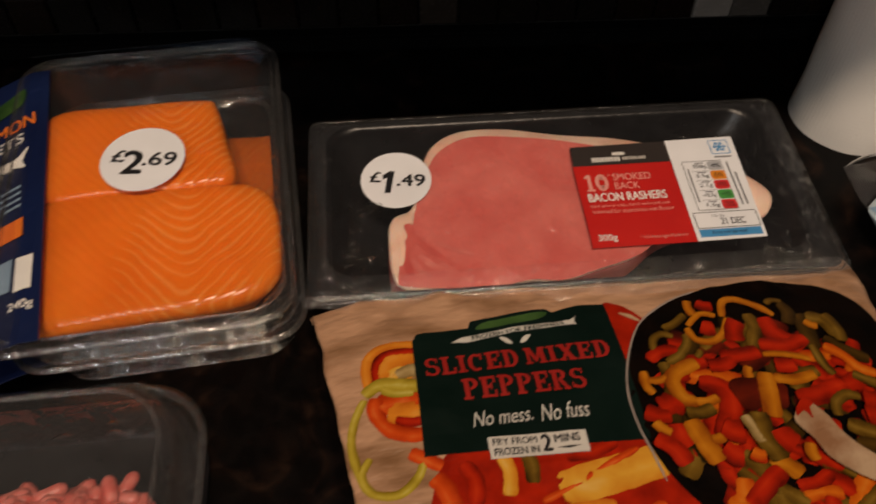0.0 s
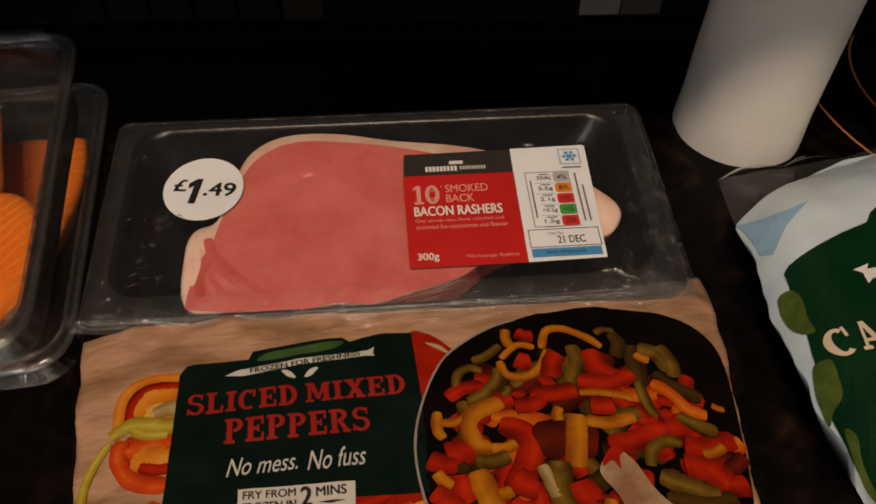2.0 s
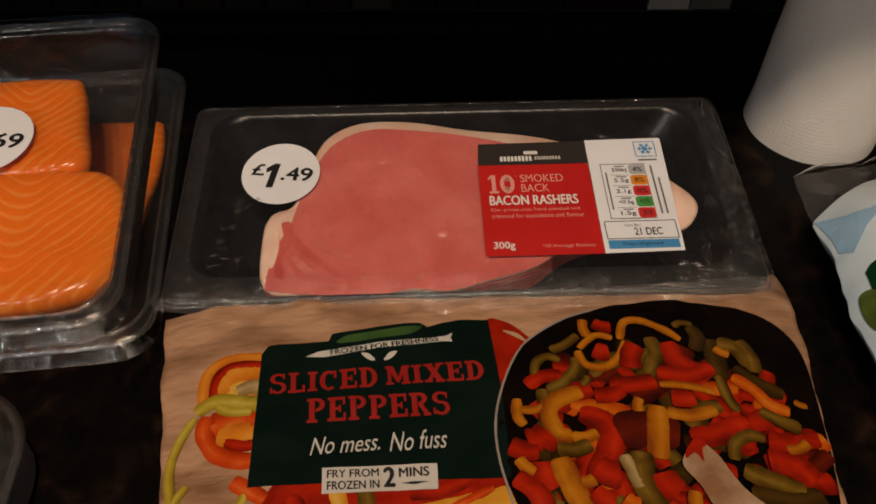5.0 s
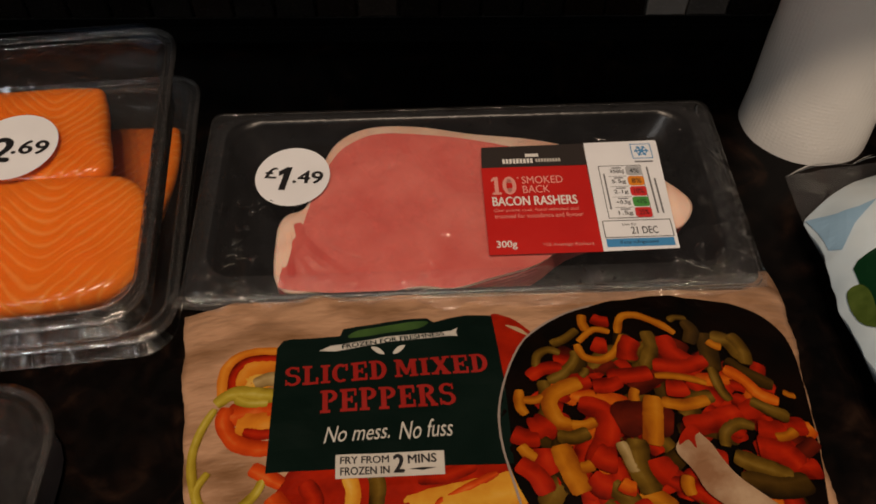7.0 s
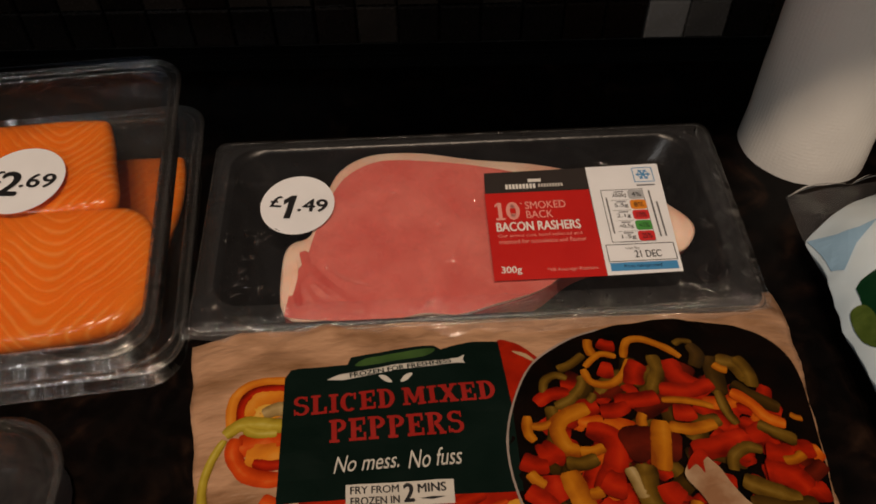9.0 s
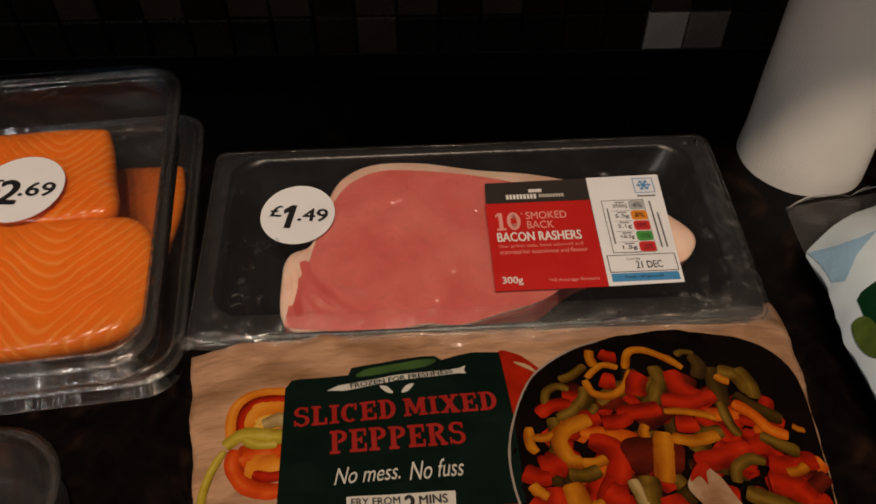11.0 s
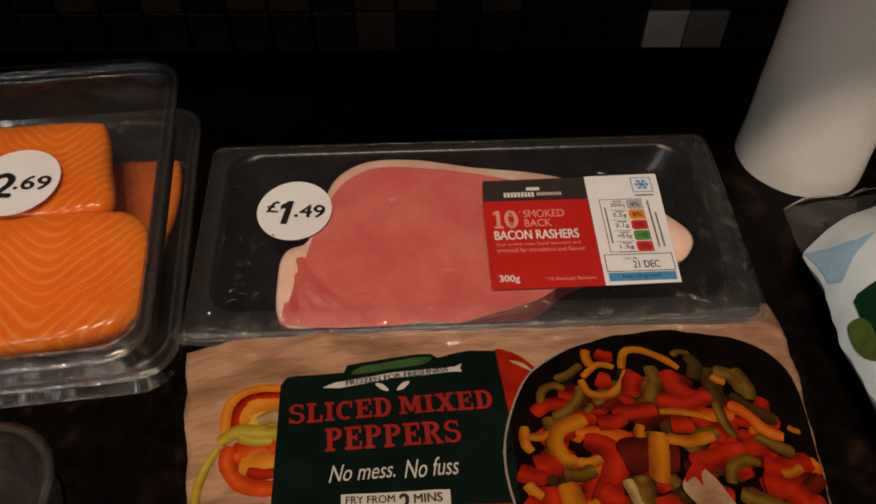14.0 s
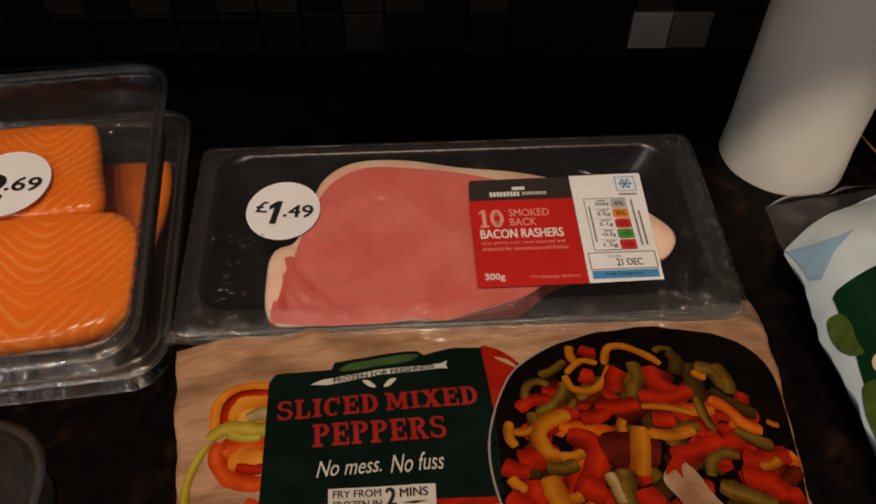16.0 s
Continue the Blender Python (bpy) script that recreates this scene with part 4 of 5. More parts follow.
for k, (w_, pts, m_) in enumerate((
        (15, [(-40, -60), (-16, -56), (6, -52)], fresh_yellow), (3.2, [(-48, -64), (-30, -57), (-4, -46)], fresh_red), (6, [(-60, -42), (-58, -50), (-60, -60)], fresh_yellow),
        (6, [(-50, -42), (-49, -48), (-50, -56)], olive), (8, [(-88, -48), (-84, -54), (-82, -64)], fresh_red), (7, [(-76, -44), (-72, -52), (-74, -62)], red), (6, [(-34, -46), (-24, -46), (-12, -42)], red),
        (10, [(-70, -70), (-50, -72), (-20, -70)], fresh_orange), (8, [(-40, -84), (-20, -80), (0, -72)], fresh_red))):
    slice_print(w_, pts, m_, 0.26 + 0.03 * k, low)
tomato = pprint("pepper_picture", smooth_loop([(4, 29), (11, 29), (18, 23), (22, 16), (16, 6), (10, -2), (4, -4)], 5), red, peppers, 0.3)
pprint("pepper_slice", smooth_loop([(10, 24), (15, 20), (20, 17), (16, 22)], 4), cream, tomato, 0.4)

# the pan of fried slices
PC, PR = (66, -31), 65.5
PAN_EDGE = [(0, -31), (4, -8), (17, 15), (35, 27), (52, 33), (76, 37), (96, 36), (116, 31.5), (132, 21), (136.5, 4), (129.5, -30), (121, -60), (108, -84), (66, -97), (24, -84), (5, -58)]
pan = pprint("pan_picture", smooth_loop(PAN_EDGE, 5), pan_black, peppers, 0.7, "picture of a pan of fried pepper slices")
pprint("pan_rim", ribbon(0.9, [(3, -62), (-0.5, -31), (4, -8), (17, 15.3), (35, 27.3), (52, 33.4)], 0.4), pan_rim, pan, 0.9, "", 4)


STRIP_COUNT = [0]


def strip(material, w, *pts):
    STRIP_COUNT[0] += 1
    slice_print(w * 1.22, pts, material, 1.15 + 0.035 * STRIP_COUNT[0], pan)


rng = random.Random(4)
for k in range(150):
    a, rr = rng.uniform(0, 2 * math.pi), PR * 0.80 * math.sqrt(rng.uniform(0.02, 1))
    x, y, d = PC[0] + rr * math.cos(a), PC[1] - 5 + rr * math.sin(a), rng.uniform(0, math.pi)
    if y > 8:
        continue
    ln, bend = rng.uniform(6, 12), rng.uniform(-3, 3)
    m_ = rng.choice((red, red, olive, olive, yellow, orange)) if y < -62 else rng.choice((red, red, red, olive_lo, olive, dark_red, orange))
    dx, dy = math.cos(d) * ln, math.sin(d) * ln
    slice_print(rng.uniform(6, 9), [(x - dx, y - dy), (x - dy * bend / 8, y + dx * bend / 8), (x + dx, y + dy)], m_, 0.80 + 0.003 * k, pan)
strip(olive, 3.5, (28, 12), (34, 14), (41, 19))
strip(olive, 3.2, (19, 0), (21, 6), (26, 9), (31, 7))
strip(red, 5.3, (15, -5), (22, -1), (30, -1))
strip(olive, 3.7, (23, -7), (30, -4), (37, 4), (37, 8))
strip(dark_red, 8.0, (57, -14), (75, -2), (85, 10))
strip(yellow, 3.5, (45, 27), (45, 18))
strip(red, 5.6, (49, 25), (56, 22))
strip(red, 6.7, (46, 11), (52, 9))
strip(yellow, 2.9, (39, 11), (41, 4), (48, 2), (55, 6), (60, 14))
strip(yellow, 2.7, (40, 12), (48, 18), (55, 16))
strip(yellow, 3.2, (58, 15), (62, 24), (70, 25), (78, 20), (84, 14))
strip(red, 7.4, (64, 12), (59, 1))
strip(red, 8.0, (77, 13), (79, 3), (87, -3))
strip(olive, 5.3, (71, 16), (71, 7), (65, -4))
strip(red, 6.0, (69, -2), (81, -4), (93, -1))
strip(olive, 2.7, (83, 21), (87, 23), (92, 22))
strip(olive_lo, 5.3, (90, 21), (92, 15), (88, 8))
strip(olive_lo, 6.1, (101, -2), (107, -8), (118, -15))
strip(olive, 6.4, (99, 11), (106, 8), (109, -1))
strip(olive, 5.9, (108, 12), (111, 5), (110, -4))
strip(yellow, 3.5, (97, 9), (102, 5))
strip(olive, 3.7, (94, -5), (94, -15), (96, -22))
strip(orange, 4.8, (99, -6), (106, -12), (110, -19), (117, -23))
strip(yellow, 2.4, (121, -18), (126, -20))
strip(red, 6.4, (48, -7), (59, -7), (67, -6))
strip(red, 6.0, (41, -11), (53, -9))
strip(red, 7.0, (71, -14), (80, -14))
strip(yellow, 2.9, (68, -8), (78, -9), (89, -13))
strip(olive, 2.7, (37, -6), (40, -2))
strip(red, 8.0, (33, -19), (42, -24), (41, -35), (32, -47))
strip(yellow, 3.7, (10, -11), (9, -19), (11, -23))
strip(yellow, 2.9, (11, -16), (20, -15))
strip(yellow, 5.9, (36, -9), (25, -13), (21, -18), (23, -27), (28, -29))
strip(yellow, 4.0, (28, -29), (38, -28))
strip(red, 8.0, (11, -30), (19, -26))
strip(red, 6.7, (4, -31), (14, -34))
strip(yellow, 3.7, (58, -14), (56, -20))
strip(dark_red, 12.7, (46, -29), (56, -27), (69, -31))
strip(yellow, 4.5, (67, -21), (76, -23), (87, -21))
strip(yellow, 6.7, (64, -18), (61, -29), (58, -40))
strip(red, 8.0, (73, -33), (84, -32), (98, -28))
strip(red, 6.7, (98, -28), (107, -24))
strip(olive, 5.3, (104, -23), (110, -27), (118, -31))
strip(olive, 4.3, (86, -43), (88, -37), (95, -33), (101, -35))
strip(red, 8.3, (102, -36), (114, -37))
strip(red, 9.6, (99, -44), (108, -46), (113, -53))
strip(yellow, 3.5, (108, -40), (118, -37))
strip(olive, 6.4, (88, -47), (97, -52), (108, -57))
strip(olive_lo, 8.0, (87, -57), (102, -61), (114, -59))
strip(red, 9.4, (14, -39), (16, -50))
strip(yellow, 4.0, (6, -37), (11, -43))
strip(red, 6.7, (4, -44), (10, -50), (13, -57))
strip(olive, 5.3, (21, -34), (27, -35), (34, -33))
strip(red, 9.4, (34, -42), (42, -46))
strip(red, 8.0, (30, -52), (37, -57))
strip(yellow, 7.4, (21, -38), (23, -48), (26, -58))
strip(yellow, 4.0, (27, -48), (32, -47))
strip(red, 10.7, (56, -46), (60, -55))
strip(olive, 8.0, (52, -37), (50, -48), (52, -60))
strip(cream, 4.5, (45, -38), (47, -45), (48, -51))
strip(yellow, 4.0, (67, -54), (66, -62))
strip(orange, 5.3, (41, -55), (46, -58))
spoon_tan = mat("spoon_print", (0.42, 0.29, 0.18), 0.36, other=(0.24, 0.12, 0.06), scale=75, detail=7, spec=0.25)
# wooden spoon end in the picture
pprint("spoon", smooth_loop([(75, -33), (69, -38), (66, -44), (70, -53), (73, -62), (84, -72), (104, -82), (106, -77), (88, -58), (83, -49), (80.5, -42), (77.5, -37)], 5), spoon_tan, pan, 3.4)
pprint("spoon", smooth_loop([(75, -32.5), (69.5, -37), (68, -41), (72, -39), (74, -43), (75, -38), (77.5, -36)], 4), red, pan, 3.5)

# green title panel
panel = pprint("title_panel", [(-90.5, -39), (-89.5, -14), (-88.5, 18), (-86, 22.2), (-82, 22.8), (-62, 23), (-60.5, 26.5), (-40, 29), (-24, 30.5), (-21, 28), (-16, 29.5), (-8, 31), (4.8, 30.2), (5.2, -6), (2.8, -43), (-40, -41)], bottle_green, peppers, 0.75, "dark green title panel")
pprint("leaf_shape", smooth_loop([(-58, 21.5), (-54, 25.2), (-40, 26.8), (-24, 28.6), (-28, 24.6), (-40, 22.8)], 5), leaf_green, panel, 0.85)
pprint("banner", [(-71, 15.4), (-66, 17.6), (-42, 20.6), (-14, 22.4), (-11, 24), (-12, 21.4), (-11.4, 19.4), (-15, 19.6), (-42, 17.8), (-64, 14.6)], dim_white, panel, 0.95)
write("FROZEN FOR FRESHNESS", (-61, -17, 15.6, 17.9), bottle_green, panel, pepper_z, 1.1, 0, 0.05, 4, 5.6)
for s, cx in ((1, -40.0), (-1, -43.4)):
    pprint("leaf_shape", smooth_loop([(cx, 11.8), (cx + s * 3, 12.4), (cx + s * 5.6, 15.6), (cx + s * 2.4, 15.2)], 4), dim_white, panel, 0.95)
slab_write("SLICED", (-84.6, -42.8, -1.4, 8.0), title_red, panel, pepper_z, 1.1, turn=0.4)
slab_write("MIXED", (-39.8, -0.6, -0.6, 8.4), title_red, panel, pepper_z, 1.1, turn=0.2)
slab_write("PEPPERS", (-70.2, -16.0, -15.2, -4.8), title_red, panel, pepper_z, 1.1, turn=-0.3)
write("No mess.", (-68.8, -43.4, -29.0, -21.8), dim_white, panel, pepper_z, 1.1, 0.38, 0.0, 4, 0.8)
write("No fuss", (-40.0, -18.4, -29.6, -21.6), dim_white, panel, pepper_z, 1.1, 0.38, 0.0, 4, 0.8)
plate = pprint("white_plate", [(-64.5, -44.2), (-23.8, -45.6), (-23.2, -35.6), (-64.3, -34.4)], dim_white, panel, 1.1)
for body, b, bold in (("FRY FROM", (-62.6, -44.4, -38.6, -35.6), 0.03), ("FROZEN IN", (-62.6, -44.4, -43.2, -40.0), 0.03), ("2", (-42.6, -39.0, -43.4, -36.0), 0.05), ("MINS", (-37.2, -26.6, -40.2, -36.6), 0.04)):
    write(body, b, black_ink, panel, pepper_z, 1.4, 0, bold, 6, -1.5)
pprint("rule", [(-37, -42.4), (-32, -43.4), (-26.6, -42.6), (-32, -42.2)], black_ink, panel, 1.4)


# ---- salmon packs, one on the other ----
def salmon_pack(m, label, priced, shift):
    s = thing("salmon_pack", m, label, "salmon pack", "stacked salmon packs")
    body_ = part("tray", loft([(-70, 60.5, -84, 97, 16, -4), (-71, 62, -85.5, 98.5, 17, -2.2), (-71, 62, -85.5, 98.5, 17, -1.2), (-66, 58.5, -80.5, 93.5, 16, -0.8), (-64.6, 58, -79.1, 92.1, 16, -1.1), (-63.4, 57.6, -77.9, 90.9, 16, -2.0), (-62.6, 57.1, -77.1, 90.1, 16, -3.4), (-59, 55, -73, 86, 17, -30), (-52, 51, -66, 78, 17, -34)], cap_last=True), pet, s, "clear stepped plastic tray", True)
    body_.visible_shadow = False
    part("film", loft([(-71, 61.5, -85, 98, 17, -0.6), (-66, 58.5, -80.5, 93.5, 15, -0.3), (-58, 53, -72, 85, 15, 0.4)], cap_last=True), pet, s, "clear lid film", True).visible_shadow = False
    for q in range(12):
        a_ = rg.uniform(0, 1)
        crease_ridge(s, 36 + 26 * a_, -82 + 22 * a_ * a_, -1.0, rg.uniform(4, 9), 35 + 40 * a_, rg.uniform(0.5, 1.0))
    rim_bead(s, -70, 61, -84.5, 97.5, 17, -1.8, 1.4)
    rim_bead(s, -58, 53.5, -72.5, 85, 17, -30, 1.6)
    rim_bead(s, -65, 57.6, -79.5, 92.5, 16, -0.4, 0.7)
    if priced:
        # curled back edge; its cool sheen is painted in as blue haze
        fold = patch("curled_edge", [(-66, 93), (0, 91), (36, 86), (52, 76), (55, 82), (46, 94), (26, 98), (-60, 98.5)], blue_fold, s, lambda x, y: 1.0 + 5.0 * math.sin(math.pi * min(1, max(0, (y - 82) / 17))), 0, 3, "curled film edge with a painted blue sheen")
        fold.visible_shadow = False

    def fillet(name, outline, material, z0, z1, seed):
        loop = smooth_loop(outline, 5)
        bm = bmesh.new()
        cx, cy = sum(p[0] for p in loop) / len(loop), sum(p[1] for p in loop) / len(loop)
        rows = []
        for sc, z in ((0.76, z0), (0.84, z0 + 8), (0.95, z1 - 11), (1.0, z1 - 6), (0.985, z1 - 3), (0.95, z1 - 1), (0.88, z1), (0.7, z1 + 0.4), (0.45, z1 + 0.6), (0.2, z1 + 0.6)):
            rows.append([bm.verts.new(((cx + (x - cx) * sc) * MM, (cy + (y - cy) * sc) * MM, (z + 0.9 * noise.noise((x * sc * 0.04, y * sc * 0.04, seed))) * MM)) for x, y in loop])
        for a, b in zip(rows, rows[1:]):
            for i in range(len(a)):
                j = (i + 1) % len(a)
                bm.faces.new((a[i], a[j], b[j], b[i]))
        bm.faces.new(rows[-1])
        bm.faces.new(rows[0])
        return part(name, bm, material, s, "raw orange salmon fillet with pale fat lines", True)

    fillet("fillet", [(-56 + shift, -68), (-58 + shift, -30), (-56 + shift, -2), (-10, 2), (34 + shift, -1), (47 + shift, -4), (55 + shift, -16), (56.5 + shift, -44), (53 + shift, -60), (38 + shift, -69), (0, -71)], salmon_a, -32, -4.2, 1)
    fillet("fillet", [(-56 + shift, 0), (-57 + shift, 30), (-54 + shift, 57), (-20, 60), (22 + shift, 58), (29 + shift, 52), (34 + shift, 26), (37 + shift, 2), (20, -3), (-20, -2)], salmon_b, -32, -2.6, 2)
    if not priced:
        for o in [c for c in s.children if c.name.startswith("fillet")]:
            bpy.data.objects.remove(o)
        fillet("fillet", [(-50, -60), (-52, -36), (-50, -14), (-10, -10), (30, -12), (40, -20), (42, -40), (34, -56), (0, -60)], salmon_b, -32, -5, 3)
        fillet("fillet", [(-50, -10), (-51, 24), (-48, 58), (-10, 61), (44, 60), (51.5, 55), (52.5, 30), (49, 8), (40, -8), (0, -9)], salmon_a, -32, -4, 5)
    if priced:
        price_sticker(-4.5, 14, 19.6, 20.6, "2", ".69", s, lambda x, y: 1.0, -8)
    # navy card sleeve sloping off to the side
    def card(x, y):
        e = -47 + (y + 80) * -0.095
        return 1.2 - max(0, e - x) * 0.42

    poly = [(-39.5, -81), (-55, 86), (-150, 86), (-150, -81)]
    sl = patch("card_sleeve", poly, navy_card, s, card, 0.6, 8, "navy blue printed card sleeve")
    solid = sl.modifiers.new("thickness", "SOLIDIFY")
    solid.thickness, solid.offset = 0.0006, -1
    part("sleeve_end", box(-0.152, -0.149, -0.081, 0.086, -0.040, -0.036), navy_card, s)
    if priced:
        write("SALMON", (-93, -56.5, 40, 48.5), orange_ink, s, card, 1.3, 0, 0.03, 6, 9)
        write("FILLETS", (-94, -61, 30, 36.5), white_ink, s, card, 1.3, 0, 0.02, 6, 9)
        patch("name_bar", smooth_loop([(-98, 62), (-74, 72), (-66, 74), (-66, 64), (-74, 60), (-98, 52)], 4), leaf_green, s, card, 1.3, 6)
        patch("fish_shape", smooth_loop([(-84, 18), (-74, 24), (-64, 25), (-58, 30), (-60, 22), (-58, 17), (-66, 19), (-76, 15)], 4), white_ink, s, card, 1.3, 6)
        patch("orange_box", turned(rect(-72, -54, -26, -15), 6, -60, -20), orange_ink, s, card, 1.3, 6)
        patch("info_box", turned(rect(-66, -56, -54, -37), 4, -60, -45), mid_blue, s, card, 1.3, 6)
        patch("info_box", turned(rect(-54, -46.5, -55, -37), 4, -50, -45), white_ink, s, card, 1.3, 6)
        for k in range(4):
            patch("small_print", turned(rect(-72, -58, 4 - 4 * k, 5.4 - 4 * k), 8, -65, 0), mid_blue, s, card, 1.3, 6)
        write("240g", (-54.5, -43.8, -66, -60.5), white_ink, s, card, 1.3, 0, 0.02, 6, 2)
    return s


salmon_pack(pose(-0.1325, 0.246, 0.0405, 1.6, 0, 9.5), "clear pack of salmon fillets lying under another pack", False, -2)
salmon_pack(pose(-0.131, 0.23, 0.0795, 3.6, 0, 9.5), "clear pack of orange salmon fillets with navy sleeve and price sticker", True, 0)

# ---- pack of mince with a domed clear lid ----
mince = thing("mince_pack", pose(-0.165, 0.062, 0.0, 0, 0, 6), "clear domed pack of pink minced meat on the worktop", "mince pack")
part("tray", loft([(-70, 70, -82, 82, 28, 4), (-62, 62, -74, 74, 24, 2), (-60, 60, -72, 72, 24, 1.5)], cap_last=True), tray_black, mince, "black plastic tray", True)
part("tray_wall", loft([(-62, 62, -74, 74, 24, 2), (-68, 68, -80, 80, 27, 26)]), pet, mince, "", True).visible_shadow = False
part("lid", loft([(-74, 74, -86, 86, 30, 26), (-74, 74, -86, 86, 30, 28), (-68, 68, -80, 80, 28, 29), (-66, 66, -78, 78, 27, 44), (-60, 60, -72, 72, 26, 48.5), (-50, 50, -62, 62, 24, 49.5)], cap_last=True), lid_clear, mince, "domed clear plastic lid", True).visible_shadow = False
for q in range(14):
    crease_ridge(mince, rg.uniform(-30, 58), 74 + rg.uniform(-5, 4) if q % 2 else 52 + rg.uniform(-4, 4), 46 if q % 2 else 49.6, rg.uniform(4, 10), rg.uniform(-20, 20), rg.uniform(0.5, 1.0))
bm = bmesh.new()
rng = random.Random(9)
rim_bead(mince, -72, 72, -84, 84, 30, 27, 1.6)
rim_bead(mince, -60, 60, -72, 72, 26, 48.4, 1.0)
bmesh.ops.create_uvsphere(bm, u_segments=6, v_segments=5, radius=1, matrix=pose(0, 0, 0, 0, 90, 0))
bm.verts.index_update()
grain_v, grain_f = [Vector((math.copysign(abs(v.co.x) ** 0.45, v.co.x), *(c * (1.25 if abs(v.co.x) > 0.3 else 1.0) for c in v.co.yz))) for v in bm.verts], [[v.index for v in f.verts] for f in bm.faces]
bm.free()
strand_v, strand_f = [], []
for k in range(520):
    x, y = rng.uniform(-54, 54), rng.uniform(-66, 42)
    z = 6 + 26 * (1 - (abs(x) / 62) ** 4) * (1 - (abs(y + 10) / 66) ** 6) * rng.uniform(0.75, 1.0)
    m_ = pose(x * MM, y * MM, z * MM, rng.uniform(-30, 30), 0, rng.uniform(0, 360)) @ Matrix.Diagonal((rng.uniform(4, 8) * MM, 2.8 * MM, 2.6 * MM, 1))
    base_i = len(strand_v)
    strand_v += [tuple(m_ @ v) for v in grain_v]
    strand_f += [tuple(i + base_i for i in f) for f in grain_f]
me = bpy.data.meshes.new("mince")
me.from_pydata(strand_v, [], strand_f)
bm = bmesh.new()
bm.from_mesh(me)
bpy.data.meshes.remove(me)
part("mince", bm, mince_red, mince, "strands of pink minced meat", True)
part("mince_bed", loft([(-54, 54, -66, 46, 20, 2), (-52, 52, -64, 44, 22, 20), (-40, 40, -50, 34, 20, 29)], cap_last=True), mince_red, mince, "", True)

# ---- pale blue vegetable bag ----
VEG = pose(0.28, 0.2, 0.032, 0, 0, -15)


def veg_z(x, y):
    e = x + 39 - (31 - y) * 0.27 if y < 31 else x + 39 + (y - 31) * 0.3
    side = max(0.0, min(1.0, (e + 5) / 30))
    back = max(0.0, min(1.0, (122 + x * 0.75 - y) / 50))
    f = (1 - (1 - side) ** 2.2) * (1 - (1 - back) ** 2)
    return -17 + 20 * f + 1.2 * noise.noise((x * 0.05, y * 0.05, 4)) + 0.8 * noise.noise((x * 0.13, y * 0.13, 8)) * (1.2 - f)


veg = thing("vegetable_bag", VEG, "pale blue plastic vegetable bag with leaf print and green panel", "food bag")
EDGE_Y = (-150, -112, -80, -63, -45, -29, -13, 5, 27, 36, 48, 60.5, 78, 97, 120, 132, 140, 165)
EDGE_X = (40, 10, -2, -9, -19, -23, -29, -35.5, -41, -42.5, -47, -53, -40, -27, -5, 7, 22, 70)
bm = bmesh.new()
upper, under = [], []
VX, VY = 56, 110
for j in range(VY + 1):
    y = -150 + 315 * j / VY
    xl = sum(float(np.interp(y + d, EDGE_Y, EDGE_X)) for d in (-2, -1, 0, 1, 2)) / 5 + 0.7 * noise.noise((0, y * 0.11, 6))
    ru, rl = [], []
    for i in range(VX + 1):
        x = xl + (190 - xl) * (i / VX) ** 1.7
        z = veg_z(x, y)
        ru.append(bm.verts.new((x * MM, y * MM, z * MM)))
        rl.append(bm.verts.new(((x + 12 * (1 - i / VX)) * MM, y * MM, -31.0 * MM)))
    upper.append(ru)
    under.append(rl)
for j in range(VY):
    for i in range(VX):
        bm.faces.new((upper[j][i], upper[j][i + 1], upper[j + 1][i + 1], upper[j + 1][i]))
        bm.faces.new((under[j][i], under[j + 1][i], under[j + 1][i + 1], under[j][i + 1]))
    bm.faces.new((upper[j][0], upper[j + 1][0], under[j + 1][0], under[j][0]))
part("bag_film", bm, bag_blue, veg, "pale blue printed film", True)
seal = patch("clear_seal", [(-61, 99), (-56, 84), (-51, 65), (-40, 76), (-24, 96), (-3, 118), (20, 136), (60, 156), (52, 172), (26, 150), (5, 136), (-25, 119.5)], bag_clear, veg, lambda x, y: -20 + 2.5 * noise.noise((x * 0.06, y * 0.06, 2)), 0, 5, "clear crimped bag seal")
crease_ridge(veg, -42, 108.5, -19.0, 40, 30, 0.8)
crease_ridge(veg, -10, 127, -18.6, 34, 29, 0.7)
# same film at the fold, its shade painted as a bluer patch
patch("folded_corner", [(-51.5, 60.3), (-46, 50), (-41.5, 38), (-37, 36), (-33, 50), (-22, 70), (-31, 62), (-40, 59)], bag_fold_shade, veg, veg_z, 0.8, 3, "folded corner with its shade painted sky blue")
seal.visible_shadow = False
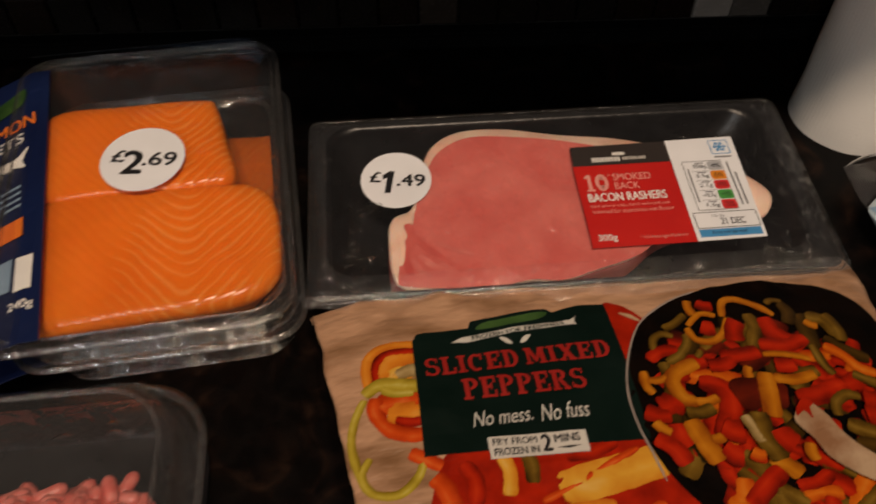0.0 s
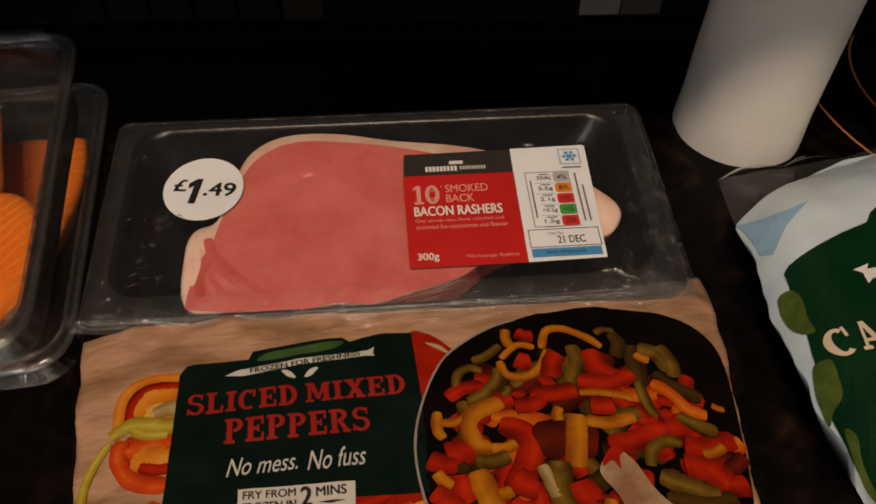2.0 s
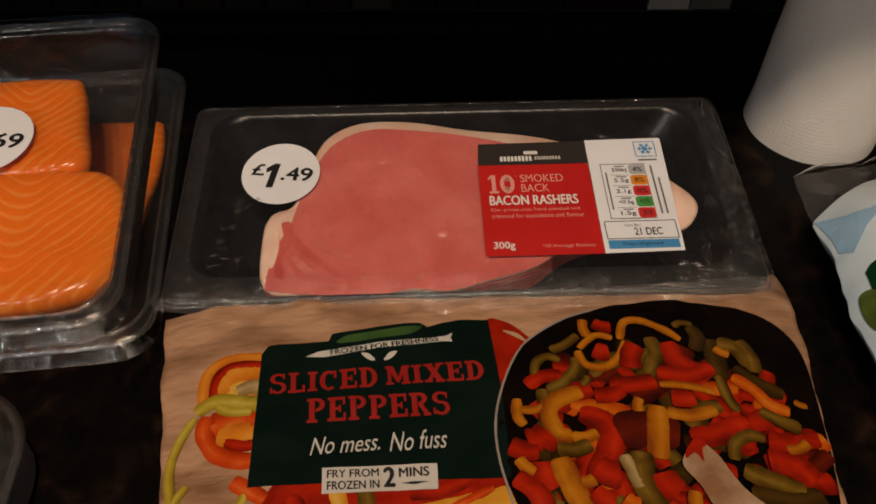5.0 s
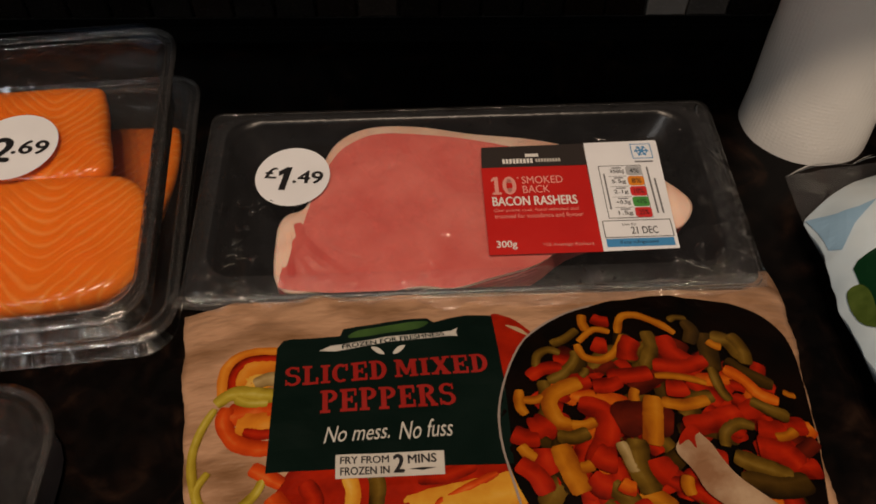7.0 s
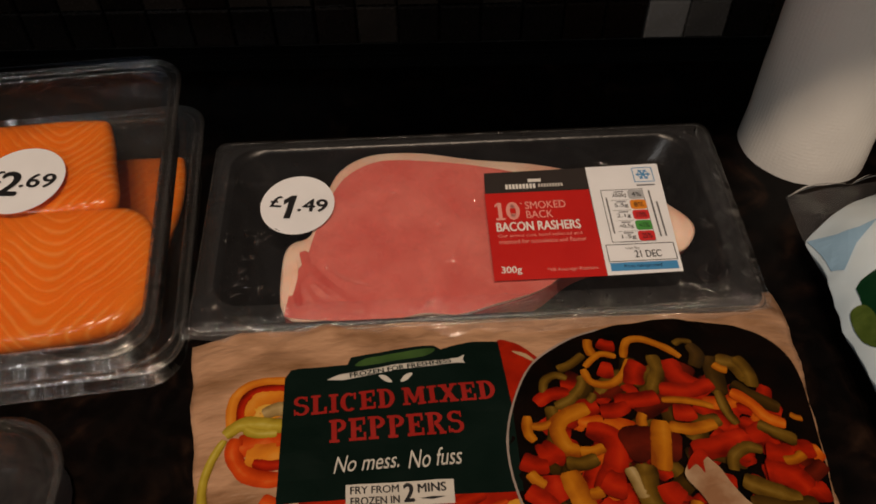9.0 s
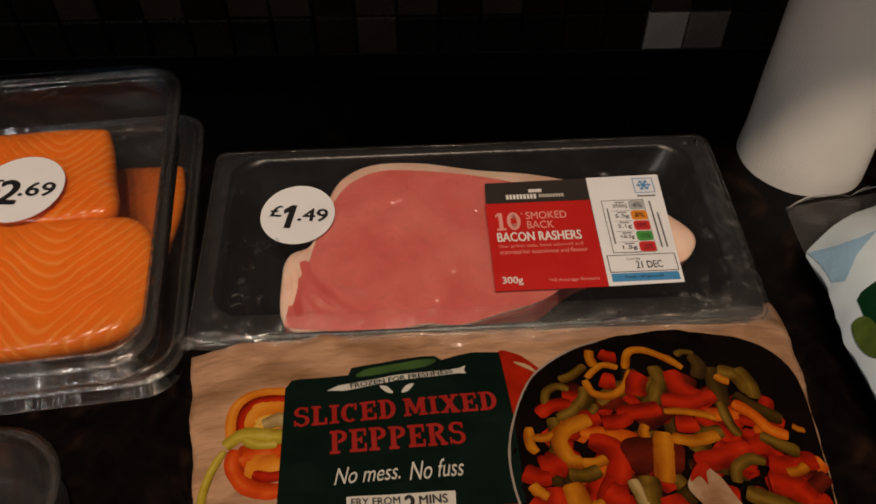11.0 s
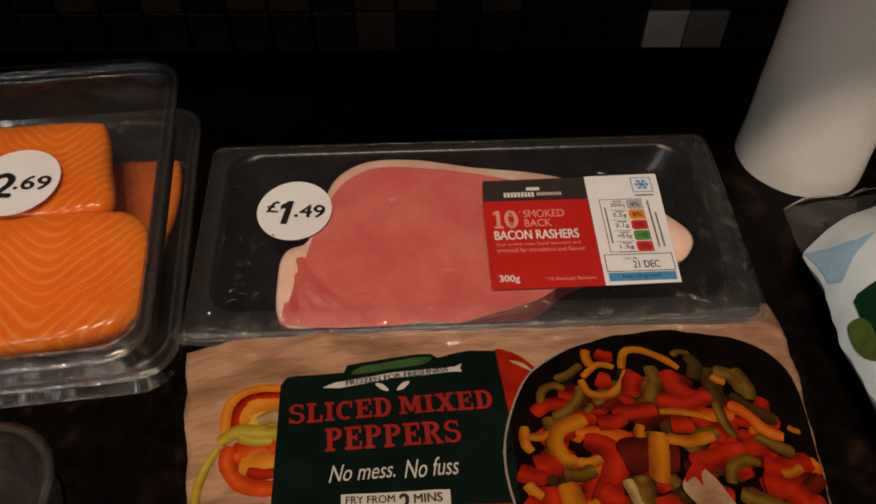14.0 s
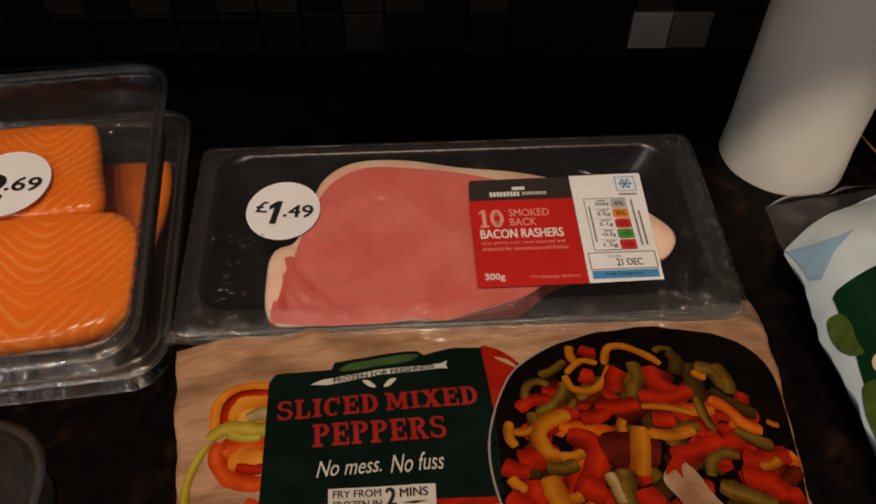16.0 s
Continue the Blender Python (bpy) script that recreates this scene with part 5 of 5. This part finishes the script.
vp = patch("title_panel", [(-32.5, 24), (-31, 28), (-22, 36.5), (-8.4, 50), (4.3, 61), (6.4, 68), (12, 76), (60, 100), (110, 60), (110, -60), (-4, -80), (-9.8, -64), (-14.7, -49.5), (-19.7, -27), (-25.7, -0.7)], bag_green, veg, veg_z, 1.0, 4, "dark green title panel")
patch("banner", [(-5, 27), (2, 32.6), (1.2, 29), (20, 38), (20, 31), (3, 23.6), (1, 20), (-1, 26)], white_ink, vp, veg_z, 1.6, 4)
slab_write("CA", (-14.4, 9.6, -24, -10), bag_cream, vp, veg_z, 1.7, 4, 27)
for poly in ([(-34, 11), (-30, 14.5), (-26, 9), (-23.5, -2), (-21, -8.5), (-25, -9), (-30, -3)], [(-21, -25), (-16, -23), (-13, -32), (-12, -40), (-14.5, -46), (-15.5, -52), (-18, -44), (-20, -36)], [(-11.5, -55), (-8, -57), (-6, -68), (-1, -84), (-3.5, -82), (-7, -72)]):
    patch("leaf_shape", smooth_loop(poly, 5), bag_leaf, veg, veg_z, 1.3, 3)

# ---- wall tiles, small glazed squares above the strip ----
PATTERN = (4, 3, 4, 3, 4, 4, 4, 4, 4, 3, 4, 4, 3, 2, 4, 4, 4, 4, 3, 3, 0, 1, 4, 3, 4, 2, 4, 3, 4, 4)
rng = random.Random(2)
tile_meshes = []
for m_ in TILE_TONES:
    bm = box(-0.0136, 0.0136, -0.005, 0.0055, -0.0139, 0.0139)
    bmesh.ops.bevel(bm, geom=[e for e in bm.edges if all(v.co.y < 0 for v in e.verts)], offset=0.0012, segments=1, affect="EDGES")
    me = bpy.data.meshes.new("tile")
    bm.to_mesh(me)
    bm.free()
    me.materials.append(m_)
    tile_meshes.append(me)
bed = tagged(part("tile_bed", box(-0.62, 0.62, 0.0, 0.006, 0.012, 0.46), grout, wall_back), "dark grout")
for j in range(15):
    for i in range(36):
        tone = PATTERN[i % 30] if j == 0 else rng.choice((2, 3, 3, 4, 4, 4, 4))
        ob = new("tile", tile_meshes[tone])
        ob.parent = wall_back
        ob.matrix_basis = pose(0.1365 + (i - 20) * 0.0282 + 0.0002 * rng.uniform(-1, 1), 0.0 + 0.0004 * rng.uniform(-1, 1), 0.0302 + 0.0290 * j)
bpy.data.scenes.remove(desk)
